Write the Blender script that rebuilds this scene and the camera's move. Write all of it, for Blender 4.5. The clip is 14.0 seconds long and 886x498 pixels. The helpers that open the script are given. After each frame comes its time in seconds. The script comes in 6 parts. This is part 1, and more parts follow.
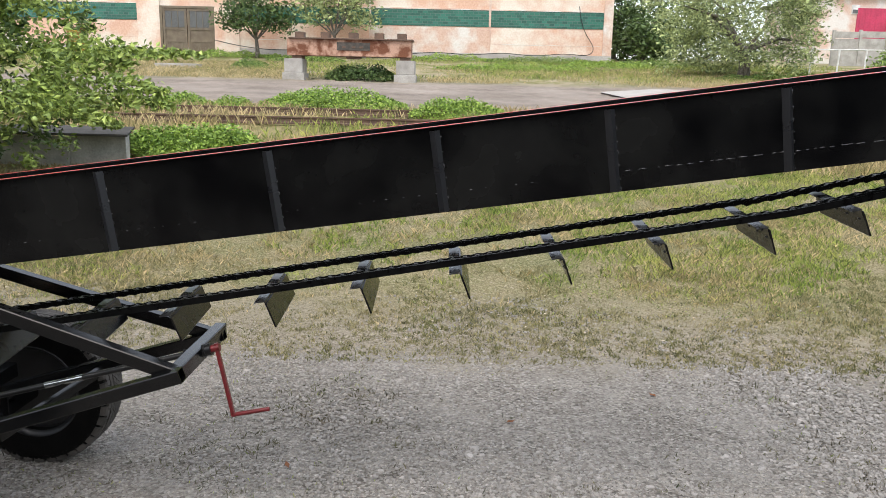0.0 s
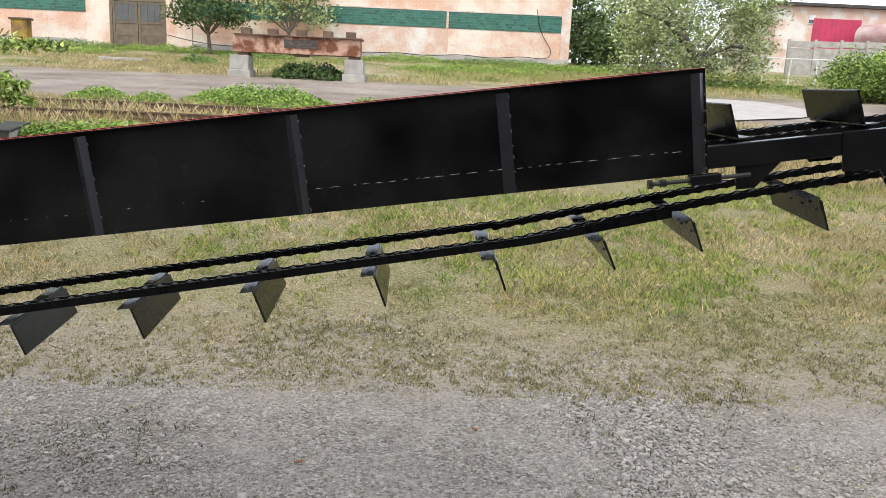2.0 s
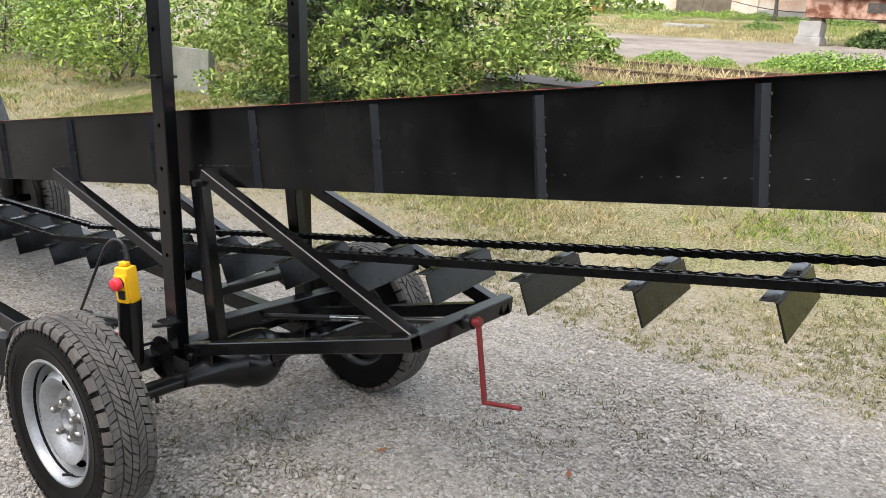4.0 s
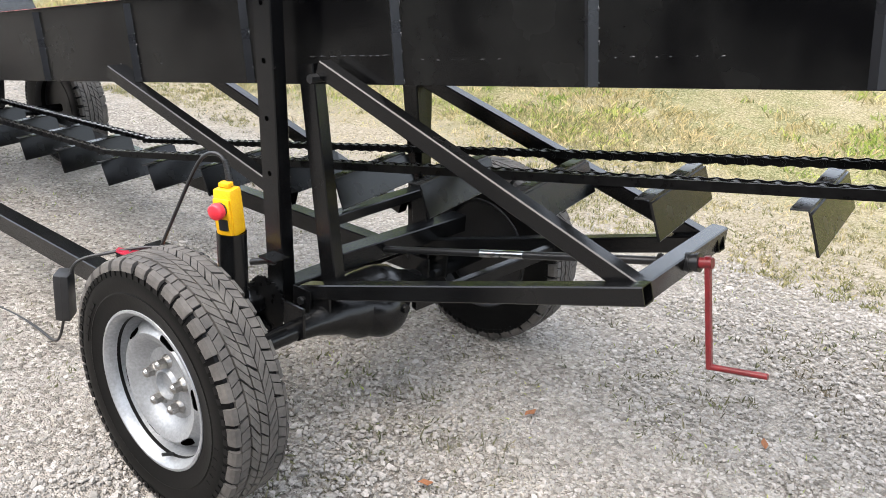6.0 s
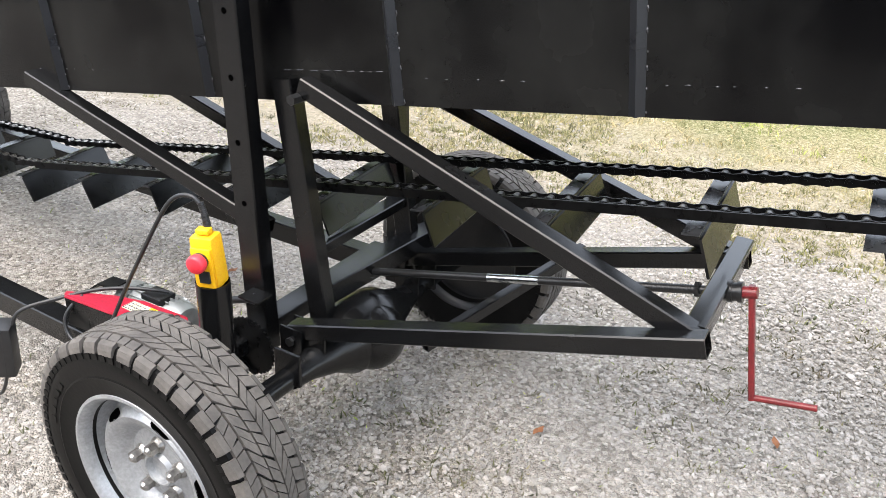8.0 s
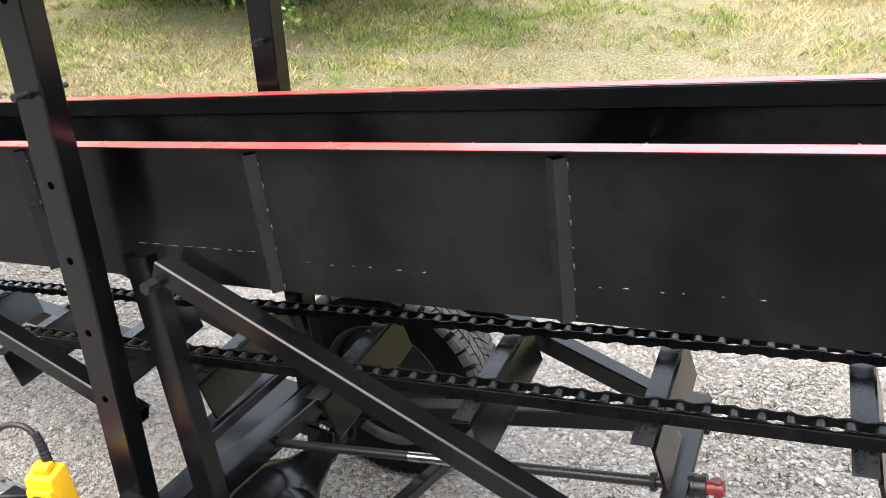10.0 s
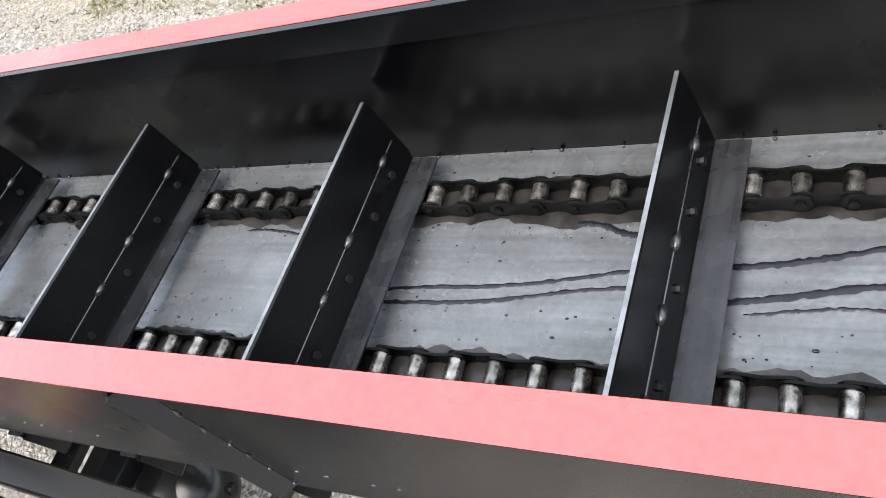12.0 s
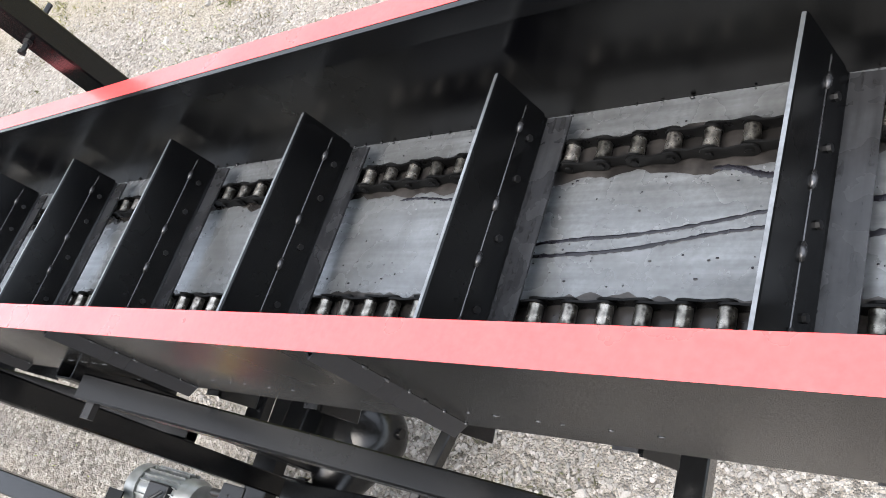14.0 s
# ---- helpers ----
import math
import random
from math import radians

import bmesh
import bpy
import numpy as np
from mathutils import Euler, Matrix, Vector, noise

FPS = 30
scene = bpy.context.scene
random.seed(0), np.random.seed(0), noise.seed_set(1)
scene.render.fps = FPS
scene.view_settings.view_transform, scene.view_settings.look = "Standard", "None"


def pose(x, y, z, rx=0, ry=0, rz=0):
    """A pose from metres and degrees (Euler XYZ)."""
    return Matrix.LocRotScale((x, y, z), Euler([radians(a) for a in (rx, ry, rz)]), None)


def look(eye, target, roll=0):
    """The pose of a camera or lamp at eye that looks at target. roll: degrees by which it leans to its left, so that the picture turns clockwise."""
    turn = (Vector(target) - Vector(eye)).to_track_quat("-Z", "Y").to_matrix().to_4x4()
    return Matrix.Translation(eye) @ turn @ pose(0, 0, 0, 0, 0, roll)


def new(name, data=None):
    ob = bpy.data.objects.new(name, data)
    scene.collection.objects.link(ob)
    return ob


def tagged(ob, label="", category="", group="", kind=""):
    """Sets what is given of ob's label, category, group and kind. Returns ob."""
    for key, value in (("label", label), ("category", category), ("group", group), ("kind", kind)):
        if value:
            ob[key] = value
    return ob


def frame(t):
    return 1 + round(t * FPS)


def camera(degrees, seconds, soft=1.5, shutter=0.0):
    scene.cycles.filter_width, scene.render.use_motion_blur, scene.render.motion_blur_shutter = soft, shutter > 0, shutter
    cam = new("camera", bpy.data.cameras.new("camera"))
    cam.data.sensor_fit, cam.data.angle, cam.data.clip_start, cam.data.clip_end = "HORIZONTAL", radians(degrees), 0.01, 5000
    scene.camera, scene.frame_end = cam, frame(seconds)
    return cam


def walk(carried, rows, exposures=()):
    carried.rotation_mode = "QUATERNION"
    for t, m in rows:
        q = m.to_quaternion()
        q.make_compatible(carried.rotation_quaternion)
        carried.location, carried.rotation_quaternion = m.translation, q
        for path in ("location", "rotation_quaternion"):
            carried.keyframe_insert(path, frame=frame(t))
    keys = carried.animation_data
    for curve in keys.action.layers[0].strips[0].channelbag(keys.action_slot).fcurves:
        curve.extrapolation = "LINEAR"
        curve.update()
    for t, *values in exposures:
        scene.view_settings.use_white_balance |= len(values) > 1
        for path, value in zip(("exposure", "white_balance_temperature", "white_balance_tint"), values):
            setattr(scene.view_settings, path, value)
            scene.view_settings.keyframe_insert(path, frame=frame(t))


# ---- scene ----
cam = camera(59.5, 14.0, 0.8)
PATH = [
    (0, (0.528, -1.106, 2.033), (0.497, 0.853, 1.628), 1.3),
    (0.5, (0.941, -1.073, 2.038), (1.113, 0.876, 1.624), 1.4),
    (1, (1.199, -0.966, 2.042), (1.512, 0.967, 1.635), 1.6),
    (1.5, (1.402, -0.748, 2.044), (1.713, 1.186, 1.642), 1.8),
    (2, (1.548, -0.581, 2.066), (1.595, 1.378, 1.666), 2.5),
    (2.5, (1.590, -0.472, 2.053), (1.165, 1.435, 1.625), 3.9),
    (3, (1.468, -0.400, 2.038), (0.631, 1.348, 1.543), 4.1),
    (3.2, (1.326, -0.361, 2.039), (0.426, 1.347, 1.515), 3.8),
    (3.5, (1.188, -0.290, 1.998), (0.170, 1.350, 1.474), 3.8),
    (4, (1.004, -0.185, 1.953), (-0.135, 1.367, 1.410), 3.7),
    (4.2, (0.933, -0.102, 1.906), (-0.244, 1.418, 1.354), 3.6),
    (6.3, (-0.066, 0.040, 1.696), (-1.120, 1.545, 0.907), 4.5),
    (6.5, (-0.170, 0.067, 1.693), (-1.159, 1.598, 0.871), 4.8),
    (7, (-0.264, 0.132, 1.689), (-1.143, 1.693, 0.800), 4.5),
    (7.2, (-0.272, 0.131, 1.710), (-1.131, 1.694, 0.805), 4.2),
    (9.3, (-0.512, 0.189, 2.141), (-1.388, 1.779, 1.302), 1.7),
    (9.5, (-0.506, 0.313, 2.158), (-1.354, 1.918, 1.320), 1.5),
    (10, (-0.530, 0.665, 2.125), (-1.275, 2.303, 1.252), 0.9),
    (10.5, (-0.557, 1.027, 2.174), (-1.210, 2.622, 1.160), -1.7),
    (11, (-0.452, 1.331, 2.202), (-1.096, 2.768, 0.969), -6.7),
    (11.5, (-0.307, 1.646, 2.253), (-0.996, 2.852, 0.814), -15.1),
    (12, (-0.296, 1.741, 2.299), (-1.033, 2.690, 0.700), -26.3),
    (12.5, (-0.296, 1.747, 2.321), (-1.159, 2.532, 0.697), -36.6),
    (13, (-0.303, 1.716, 2.354), (-1.282, 2.430, 0.763), -43.0),
    (13.5, (-0.297, 1.716, 2.394), (-1.337, 2.410, 0.832), -45.7),
    (14, (-0.276, 1.709, 2.385), (-1.307, 2.452, 0.841), -44.0),
]
EXPOSURES = [(0.0, 0.38), (2.5, 0.42), (3.0, 0.54), (3.6, 0.74), (4.0, 0.88), (6.5, 1.45), (7.2, 1.52), (9.5, 1.52), (10.5, 1.50), (11.5, 1.56), (12.5, 1.55), (14.0, 1.50)]
walk(cam, [(t, look(eye, target, roll)) for t, eye, target, roll in PATH], EXPOSURES)

# ---- light ----
SUN_ELEV, SUN_AZ = 58.0, 200.0
world = bpy.data.worlds.new("overcast_sky")
scene.world = world
world.use_nodes = True
wn = world.node_tree
sky = wn.nodes.new("ShaderNodeTexSky")
sky.sky_type = "NISHITA"
sky.sun_disc = False
sky.sun_elevation, sky.sun_rotation = radians(SUN_ELEV), radians(SUN_AZ)
sky.air_density, sky.dust_density, sky.ozone_density = 1.0, 3.5, 1.0
hazy = wn.nodes.new("ShaderNodeMixRGB")
hazy.inputs[0].default_value = 0.55
hazy.inputs[2].default_value = (6.2, 6.5, 6.9, 1)
wn.links.new(sky.outputs[0], hazy.inputs[1])
wn.links.new(hazy.outputs[0], wn.nodes["Background"].inputs[0])
wn.nodes["Background"].inputs[1].default_value = 0.222
sun = new("sun", bpy.data.lights.new("sun", "SUN"))
sun.data.energy, sun.data.angle, sun.data.color = 1.5, radians(50), (1.0, 0.96, 0.9)
sun.rotation_euler = (radians(90 - SUN_ELEV), 0, radians(180 - SUN_AZ))


# ---- materials ----
def material(name, colour, rough=0.6, metal=0.0, spots=None, scale=8.0, amount=0.5, fine=60.0, bump=0.15, depth=0.003,
             rough_spread=0.12, spec=0.5, per_object=0.0, per_island=0.0, coat=0.0, detail=6.0):
    """Two-scale variation: broad spots of a second colour, a fine grain in colour, gloss and relief."""
    m = bpy.data.materials.new(name)
    m.use_nodes = True
    t = m.node_tree
    b = t.nodes["Principled BSDF"]
    co = t.nodes.new("ShaderNodeTexCoord")
    big = t.nodes.new("ShaderNodeTexNoise")
    big.inputs["Scale"].default_value, big.inputs["Detail"].default_value = scale, detail
    small = t.nodes.new("ShaderNodeTexNoise")
    small.inputs["Scale"].default_value, small.inputs["Detail"].default_value = fine, 4.0
    for n in (big, small):
        t.links.new(co.outputs["Object"], n.inputs["Vector"])
    ramp = t.nodes.new("ShaderNodeValToRGB")
    ramp.color_ramp.elements[0].position = 0.5 - 0.3 * amount
    ramp.color_ramp.elements[1].position = 0.5 + 0.3 * amount
    t.links.new(big.outputs["Fac"], ramp.inputs[0])
    mix = t.nodes.new("ShaderNodeMixRGB")
    second = spots or [c * 0.72 for c in colour]
    mix.inputs[1].default_value, mix.inputs[2].default_value = (*colour, 1), (*second, 1)
    t.links.new(ramp.outputs[0], mix.inputs[0])
    grain = t.nodes.new("ShaderNodeMixRGB")
    grain.blend_type = "OVERLAY"
    grain.inputs[0].default_value = 0.35
    t.links.new(mix.outputs[0], grain.inputs[1])
    t.links.new(small.outputs["Fac"], grain.inputs[2])
    last = grain.outputs[0]
    if per_object or per_island:
        src = t.nodes.new("ShaderNodeObjectInfo" if per_object else "ShaderNodeNewGeometry")
        val = src.outputs["Random" if per_object else "Random Per Island"]
        k = per_object or per_island
        rng = t.nodes.new("ShaderNodeMapRange")
        rng.inputs["To Min"].default_value, rng.inputs["To Max"].default_value = 1 - k, 1 + k
        t.links.new(val, rng.inputs["Value"])
        hsv = t.nodes.new("ShaderNodeHueSaturation")
        t.links.new(rng.outputs[0], hsv.inputs["Value"])
        hue = t.nodes.new("ShaderNodeMapRange")
        hue.inputs["To Min"].default_value, hue.inputs["To Max"].default_value = 0.5 + 0.03 * k, 0.5 - 0.03 * k
        t.links.new(val, hue.inputs["Value"])
        t.links.new(hue.outputs[0], hsv.inputs["Hue"])
        t.links.new(last, hsv.inputs["Color"])
        last = hsv.outputs[0]
    t.links.new(last, b.inputs["Base Color"])
    rr = t.nodes.new("ShaderNodeMapRange")
    rr.inputs["To Min"].default_value = max(0.03, rough - rough_spread)
    rr.inputs["To Max"].default_value = min(1.0, rough + rough_spread)
    t.links.new(big.outputs["Fac"], rr.inputs["Value"])
    t.links.new(rr.outputs[0], b.inputs["Roughness"])
    b.inputs["Metallic"].default_value = metal
    b.inputs["Specular IOR Level"].default_value = spec
    b.inputs["Coat Weight"].default_value = coat
    if bump:
        bp = t.nodes.new("ShaderNodeBump")
        bp.inputs["Strength"].default_value, bp.inputs["Distance"].default_value = bump, depth
        t.links.new(small.outputs["Fac"], bp.inputs["Height"])
        t.links.new(bp.outputs[0], b.inputs["Normal"])
    return m


BLACK = material("black_paint", (0.0024, 0.0025, 0.0029), 0.23, spec=0.34, spots=(0.0048, 0.0048, 0.0048), scale=5, amount=0.9, fine=140, bump=0.06, depth=0.001, rough_spread=0.14)
SHEET = material("black_sheet_paint", (0.0009, 0.0009, 0.0012), 0.24, spec=0.18, spots=(0.0080, 0.0080, 0.0076), scale=2.6, amount=0.4, fine=24, bump=0.07, depth=0.0012, rough_spread=0.12)
RIBPAINT = material("black_gloss_paint", (0.007, 0.0076, 0.0095), 0.30, spec=0.36, spots=(0.013, 0.0135, 0.0155), scale=8, amount=0.9, fine=140, bump=0.06, depth=0.001)
RED = material("red_paint", (0.68, 0.058, 0.050), 0.30, coat=0.12, spec=0.75, spots=(0.62, 0.045, 0.044), scale=6, amount=1.0, fine=120, bump=0.04, depth=0.001)
CRANKRED = material("worn_red_paint", (0.165, 0.011, 0.014), 0.42, spots=(0.10, 0.008, 0.009), scale=20, amount=0.6, fine=160, bump=0.1, depth=0.001)
STEEL = material("oily_steel_floor", (0.140, 0.147, 0.152), 0.27, metal=0.35, spots=(0.108, 0.112, 0.114), scale=14, amount=0.5, fine=110, bump=0.22, depth=0.0012, rough_spread=0.10, detail=9)


def drag_marks(m, along, across, low, high):
    """Fine marks drawn out along the object's x axis, multiplied into the base colour."""
    t = m.node_tree
    b = t.nodes["Principled BSDF"]
    src = b.inputs["Base Color"].links[0].from_socket
    co = t.nodes.new("ShaderNodeTexCoord")
    mp = t.nodes.new("ShaderNodeMapping")
    mp.inputs["Scale"].default_value = (along, across, across)
    n = t.nodes.new("ShaderNodeTexNoise")
    n.inputs["Scale"].default_value, n.inputs["Detail"].default_value = 1.0, 6.0
    r = t.nodes.new("ShaderNodeMapRange")
    r.inputs["From Min"].default_value, r.inputs["From Max"].default_value = 0.32, 0.68
    r.inputs["To Min"].default_value, r.inputs["To Max"].default_value = low, high
    mx = t.nodes.new("ShaderNodeMixRGB")
    mx.blend_type = "MULTIPLY"
    mx.inputs[0].default_value = 1.0
    t.links.new(co.outputs["Object"], mp.inputs[0])
    t.links.new(mp.outputs[0], n.inputs["Vector"])
    t.links.new(n.outputs["Fac"], r.inputs["Value"])
    t.links.new(src, mx.inputs[1])
    t.links.new(r.outputs[0], mx.inputs[2])
    t.links.new(mx.outputs[0], b.inputs["Base Color"])


drag_marks(STEEL, 5.0, 90.0, 0.72, 1.12)
OILFILM = material("oil_film", (0.011, 0.010, 0.0095), 0.20, metal=0.0, spec=0.24, spots=(0.034, 0.031, 0.029), scale=22, amount=0.4, fine=90, bump=0.12, depth=0.001, detail=9)
FOOT = material("worn_black_angle", (0.010, 0.010, 0.0115), 0.27, spec=0.36, spots=(0.026, 0.027, 0.029), scale=14, amount=0.5, fine=120, bump=0.08, depth=0.001)
drag_marks(FOOT, 120.0, 7.0, 0.6, 1.15)
GREASE = material("black_grease", (0.008, 0.0075, 0.011), 0.26, spec=0.35, scale=40, bump=0.35, depth=0.002)
EDGE = material("bare_steel_edge", (0.22, 0.225, 0.23), 0.42, metal=0.8, scale=25, fine=150, bump=0.05, depth=0.001)
PLATE = material("chain_plate", (0.0020, 0.0020, 0.0022), 0.30, metal=0.0, spec=0.07, spots=(0.007, 0.007, 0.007), scale=30, amount=0.7, bump=0.2, depth=0.002, per_object=0.3)
ROLLER = material("chain_roller", (0.30, 0.285, 0.255), 0.30, metal=0.85, spots=(0.03, 0.027, 0.024), scale=75, amount=0.4, bump=0.6, depth=0.002, per_object=0.45)
RUBBER = material("tyre_rubber", (0.003, 0.003, 0.003), 0.42, spec=0.09, spots=(0.007, 0.0067, 0.0064), scale=9, amount=0.8, fine=110, bump=0.15, depth=0.002)
TREAD = material("dusty_tread_rubber", (0.094, 0.084, 0.074), 0.85, spots=(0.050, 0.045, 0.041), scale=14, amount=0.7, fine=90, bump=0.3, depth=0.003)
SILVER = material("silver_rim_paint", (0.33, 0.338, 0.346), 0.42, metal=0.5, spots=(0.25, 0.257, 0.265), scale=16, amount=0.8, fine=120, bump=0.08, depth=0.001)
DARKRIM = material("black_rim_paint", (0.014, 0.014, 0.015), 0.4, scale=10, bump=0.1, depth=0.001)
NUT = material("zinc_nut", (0.42, 0.41, 0.39), 0.32, metal=0.9, spots=(0.2, 0.19, 0.18), scale=60, bump=0.1, depth=0.001)
BOLT = material("dark_bolt", (0.03, 0.03, 0.031), 0.35, metal=0.6, scale=60, bump=0.1, depth=0.001)
CHROME = material("bright_rod", (0.55, 0.57, 0.58), 0.22, metal=1.0, scale=40, bump=0.05, depth=0.001)
WELD = material("weld_bead", (0.075, 0.075, 0.078), 0.26, metal=0.6, scale=80, bump=0.3, depth=0.001)
# flat black that stands for the shade inside holes and slots
HOLESHADE = material("hole_shade", (0.0008, 0.0008, 0.0008), 0.9, spec=0.0, bump=0.0)
YELLOW = material("yellow_plastic", (0.86, 0.46, 0.008), 0.4, spots=(0.80, 0.42, 0.01), scale=12, fine=200, bump=0.03, depth=0.001)
REDPLASTIC = material("red_button_plastic", (0.72, 0.03, 0.05), 0.38, spots=(0.66, 0.03, 0.045), scale=20, fine=200, bump=0.02, depth=0.001)
BLACKPLASTIC = material("black_plastic", (0.016, 0.016, 0.017), 0.45, scale=20, fine=200, bump=0.05, depth=0.001)
COVERRED = material("red_cover_paint", (0.33, 0.013, 0.034), 0.3, spots=(0.27, 0.011, 0.026), scale=9, fine=120, bump=0.03, depth=0.001)
LABEL = material("yellow_label", (0.85, 0.62, 0.02), 0.4, spots=(0.8, 0.58, 0.02), scale=20, bump=0.0)
INK = material("label_ink", (0.03, 0.03, 0.06), 0.5, bump=0.0)
YELLOWINK = material("faint_label_print", (0.62, 0.42, 0.03), 0.5, bump=0.0)
ALLOY = material("cast_aluminium", (0.30, 0.31, 0.305), 0.4, metal=0.6, spots=(0.19, 0.20, 0.195), scale=30, bump=0.15, depth=0.001)


# ---- mesh helpers ----
def mesh_of(bm, name, mats, smooth=None):
    me = bpy.data.meshes.new(name)
    bmesh.ops.recalc_face_normals(bm, faces=bm.faces[:])
    bm.to_mesh(me)
    bm.free()
    for m in (mats if isinstance(mats, (list, tuple)) else [mats]):
        me.materials.append(m)
    if smooth is not None:
        me.shade_smooth()
        me.set_sharp_from_angle(angle=radians(smooth))
    return me


def stands(ob):
    """The pose of a thing or part in the world."""
    m = ob.matrix_basis.copy()
    return stands(ob.parent) @ ob.matrix_parent_inverse @ m if ob.parent else m


def hang(ob, parent, m=None):
    ob.parent = parent
    if parent is not None:
        ob.matrix_parent_inverse = stands(parent).inverted()
    ob.matrix_basis = m or Matrix()
    return ob


def part(name, bm, material_, parent, label="", smooth=None, kind="", m=None):
    """One mesh under a thing or part. Its points are given in the pose m (the world, if none)."""
    me = bm if isinstance(bm, bpy.types.Mesh) else mesh_of(bm, name, material_, smooth)
    return tagged(hang(new(name, me), parent, m), label=label, kind=kind)


def thing(name, label, category, group="", kind="", m=None):
    ob = new(name)
    ob.empty_display_size = 0.1
    if m is not None:
        ob.matrix_basis = m
    return tagged(ob, label, category, group, kind)


def solid(name, bm, mats, label, category, group="", kind="", smooth=None, m=None):
    ob = new(name, mesh_of(bm, name, mats, smooth))
    if m is not None:
        ob.matrix_basis = m
    return tagged(ob, label, category, group, kind)


def box(bm, lo, hi, bevel=0.0, mat=0, m=None):
    c = [(a + b) / 2 for a, b in zip(lo, hi)]
    s = [max(1e-4, b - a) for a, b in zip(lo, hi)]
    r = bmesh.ops.create_cube(bm, size=1.0, matrix=(m or Matrix()) @ Matrix.LocRotScale(c, None, s))
    faces = {f for v in r["verts"] for f in v.link_faces}
    for f in faces:
        f.material_index = mat
    if bevel:
        bmesh.ops.bevel(bm, geom=list({e for f in faces for e in f.edges}), offset=bevel, segments=2, affect="EDGES", profile=0.6)
    return bm


def cyl(bm, p, q, r, r2=None, seg=20, mat=0, caps=True):
    p, q = Vector(p), Vector(q)
    d = q - p
    rot = d.to_track_quat("Z", "Y").to_matrix().to_4x4()
    res = bmesh.ops.create_cone(bm, cap_ends=caps, segments=seg, radius1=r, radius2=r if r2 is None else r2, depth=d.length,
                                matrix=Matrix.Translation((p + q) / 2) @ rot)
    for v in res["verts"]:
        for f in v.link_faces:
            f.material_index = mat
    return bm


def prism(bm, outline, lo, hi, axis=1, mat=0):
    """An outline in the other two axes, pushed from lo to hi along axis."""
    def at(p, k):
        v = list(p)
        v.insert(axis, k)
        return v
    a = [bm.verts.new(at(p, lo)) for p in outline]
    b = [bm.verts.new(at(p, hi)) for p in outline]
    fs = [bm.faces.new(a), bm.faces.new(b[::-1])]
    n = len(outline)
    for i in range(n):
        fs.append(bm.faces.new((a[i], b[i], b[(i + 1) % n], a[(i + 1) % n])))
    for f in fs:
        f.material_index = mat
    return bm


def tube_bar(bm, p, q, w, h, side=(0, 1, 0), wall=0.004, bevel=0.004, hollow=True):
    """A rectangular steel tube from p to q, w across (along side) and h deep, with open ends."""
    p, q = Vector(p), Vector(q)
    d = (q - p).normalized()
    s = Vector(side)
    s = (s - d * s.dot(d)).normalized()
    n = d.cross(s)
    rings = []
    def ring(c, ww, hh):
        pts = []
        k = min(bevel, ww / 4, hh / 4)
        for a, b in ((-1, -1), (1, -1), (1, 1), (-1, 1)):
            if (a * b) > 0:
                pts.append(c + s * (a * ww / 2) + n * (b * (hh / 2 - k)))
                pts.append(c + s * (a * (ww / 2 - k)) + n * (b * hh / 2))
            else:
                pts.append(c + s * (a * (ww / 2 - k)) + n * (b * hh / 2))
                pts.append(c + s * (a * ww / 2) + n * (b * (hh / 2 - k)))
        # keep the eight corners in one turning sense
        pts.sort(key=lambda x: math.atan2((x - c).dot(n), (x - c).dot(s)))
        return [bm.verts.new(x) for x in pts]
    seq = [ring(p, w, h), ring(q, w, h)]
    if hollow:
        seq = [ring(p + d * 0.05, w - 2 * wall, h - 2 * wall), ring(p, w - 2 * wall, h - 2 * wall)] + seq + [ring(q, w - 2 * wall, h - 2 * wall), ring(q - d * 0.05, w - 2 * wall, h - 2 * wall)]
    for a, b in zip(seq, seq[1:]):
        for i in range(8):
            bm.faces.new((a[i], a[(i + 1) % 8], b[(i + 1) % 8], b[i]))
    bm.faces.new(seq[0])
    bm.faces.new(seq[-1][::-1])
    return bm


def revolve(bm, profile, axis_pose, seg=48, mat=0, closed=True):
    """A profile of (radius, along) pairs turned round the z axis of axis_pose."""
    rings = []
    for i in range(seg):
        a = 2 * math.pi * i / seg
        rings.append([bm.verts.new(axis_pose @ Vector((r * math.cos(a), r * math.sin(a), z))) for r, z in profile])
    n = len(profile)
    for i in range(seg):
        for j in range(n if closed else n - 1):
            k = (j + 1) % n
            f = bm.faces.new((rings[i][j], rings[(i + 1) % seg][j], rings[(i + 1) % seg][k], rings[i][k]))
            f.material_index = mat
    return bm


def cable(name, points, r, mat, parent=None, label="", category=""):
    cu = bpy.data.curves.new(name, "CURVE")
    cu.dimensions, cu.bevel_depth, cu.bevel_resolution, cu.use_fill_caps = "3D", r, 3, True
    sp = cu.splines.new("NURBS")
    sp.points.add(len(points) - 1)
    for q, p in zip(sp.points, points):
        q.co = (*p, 1)
    sp.use_endpoint_u, sp.order_u, sp.resolution_u = True, 4, 8
    ob = bpy.data.objects.new(name, cu)
    me = bpy.data.meshes.new_from_object(ob)
    bpy.data.objects.remove(ob)
    me.materials.clear()
    me.materials.append(mat)
    return tagged(hang(new(name, me), parent), label, category)


def B():
    return bmesh.new()


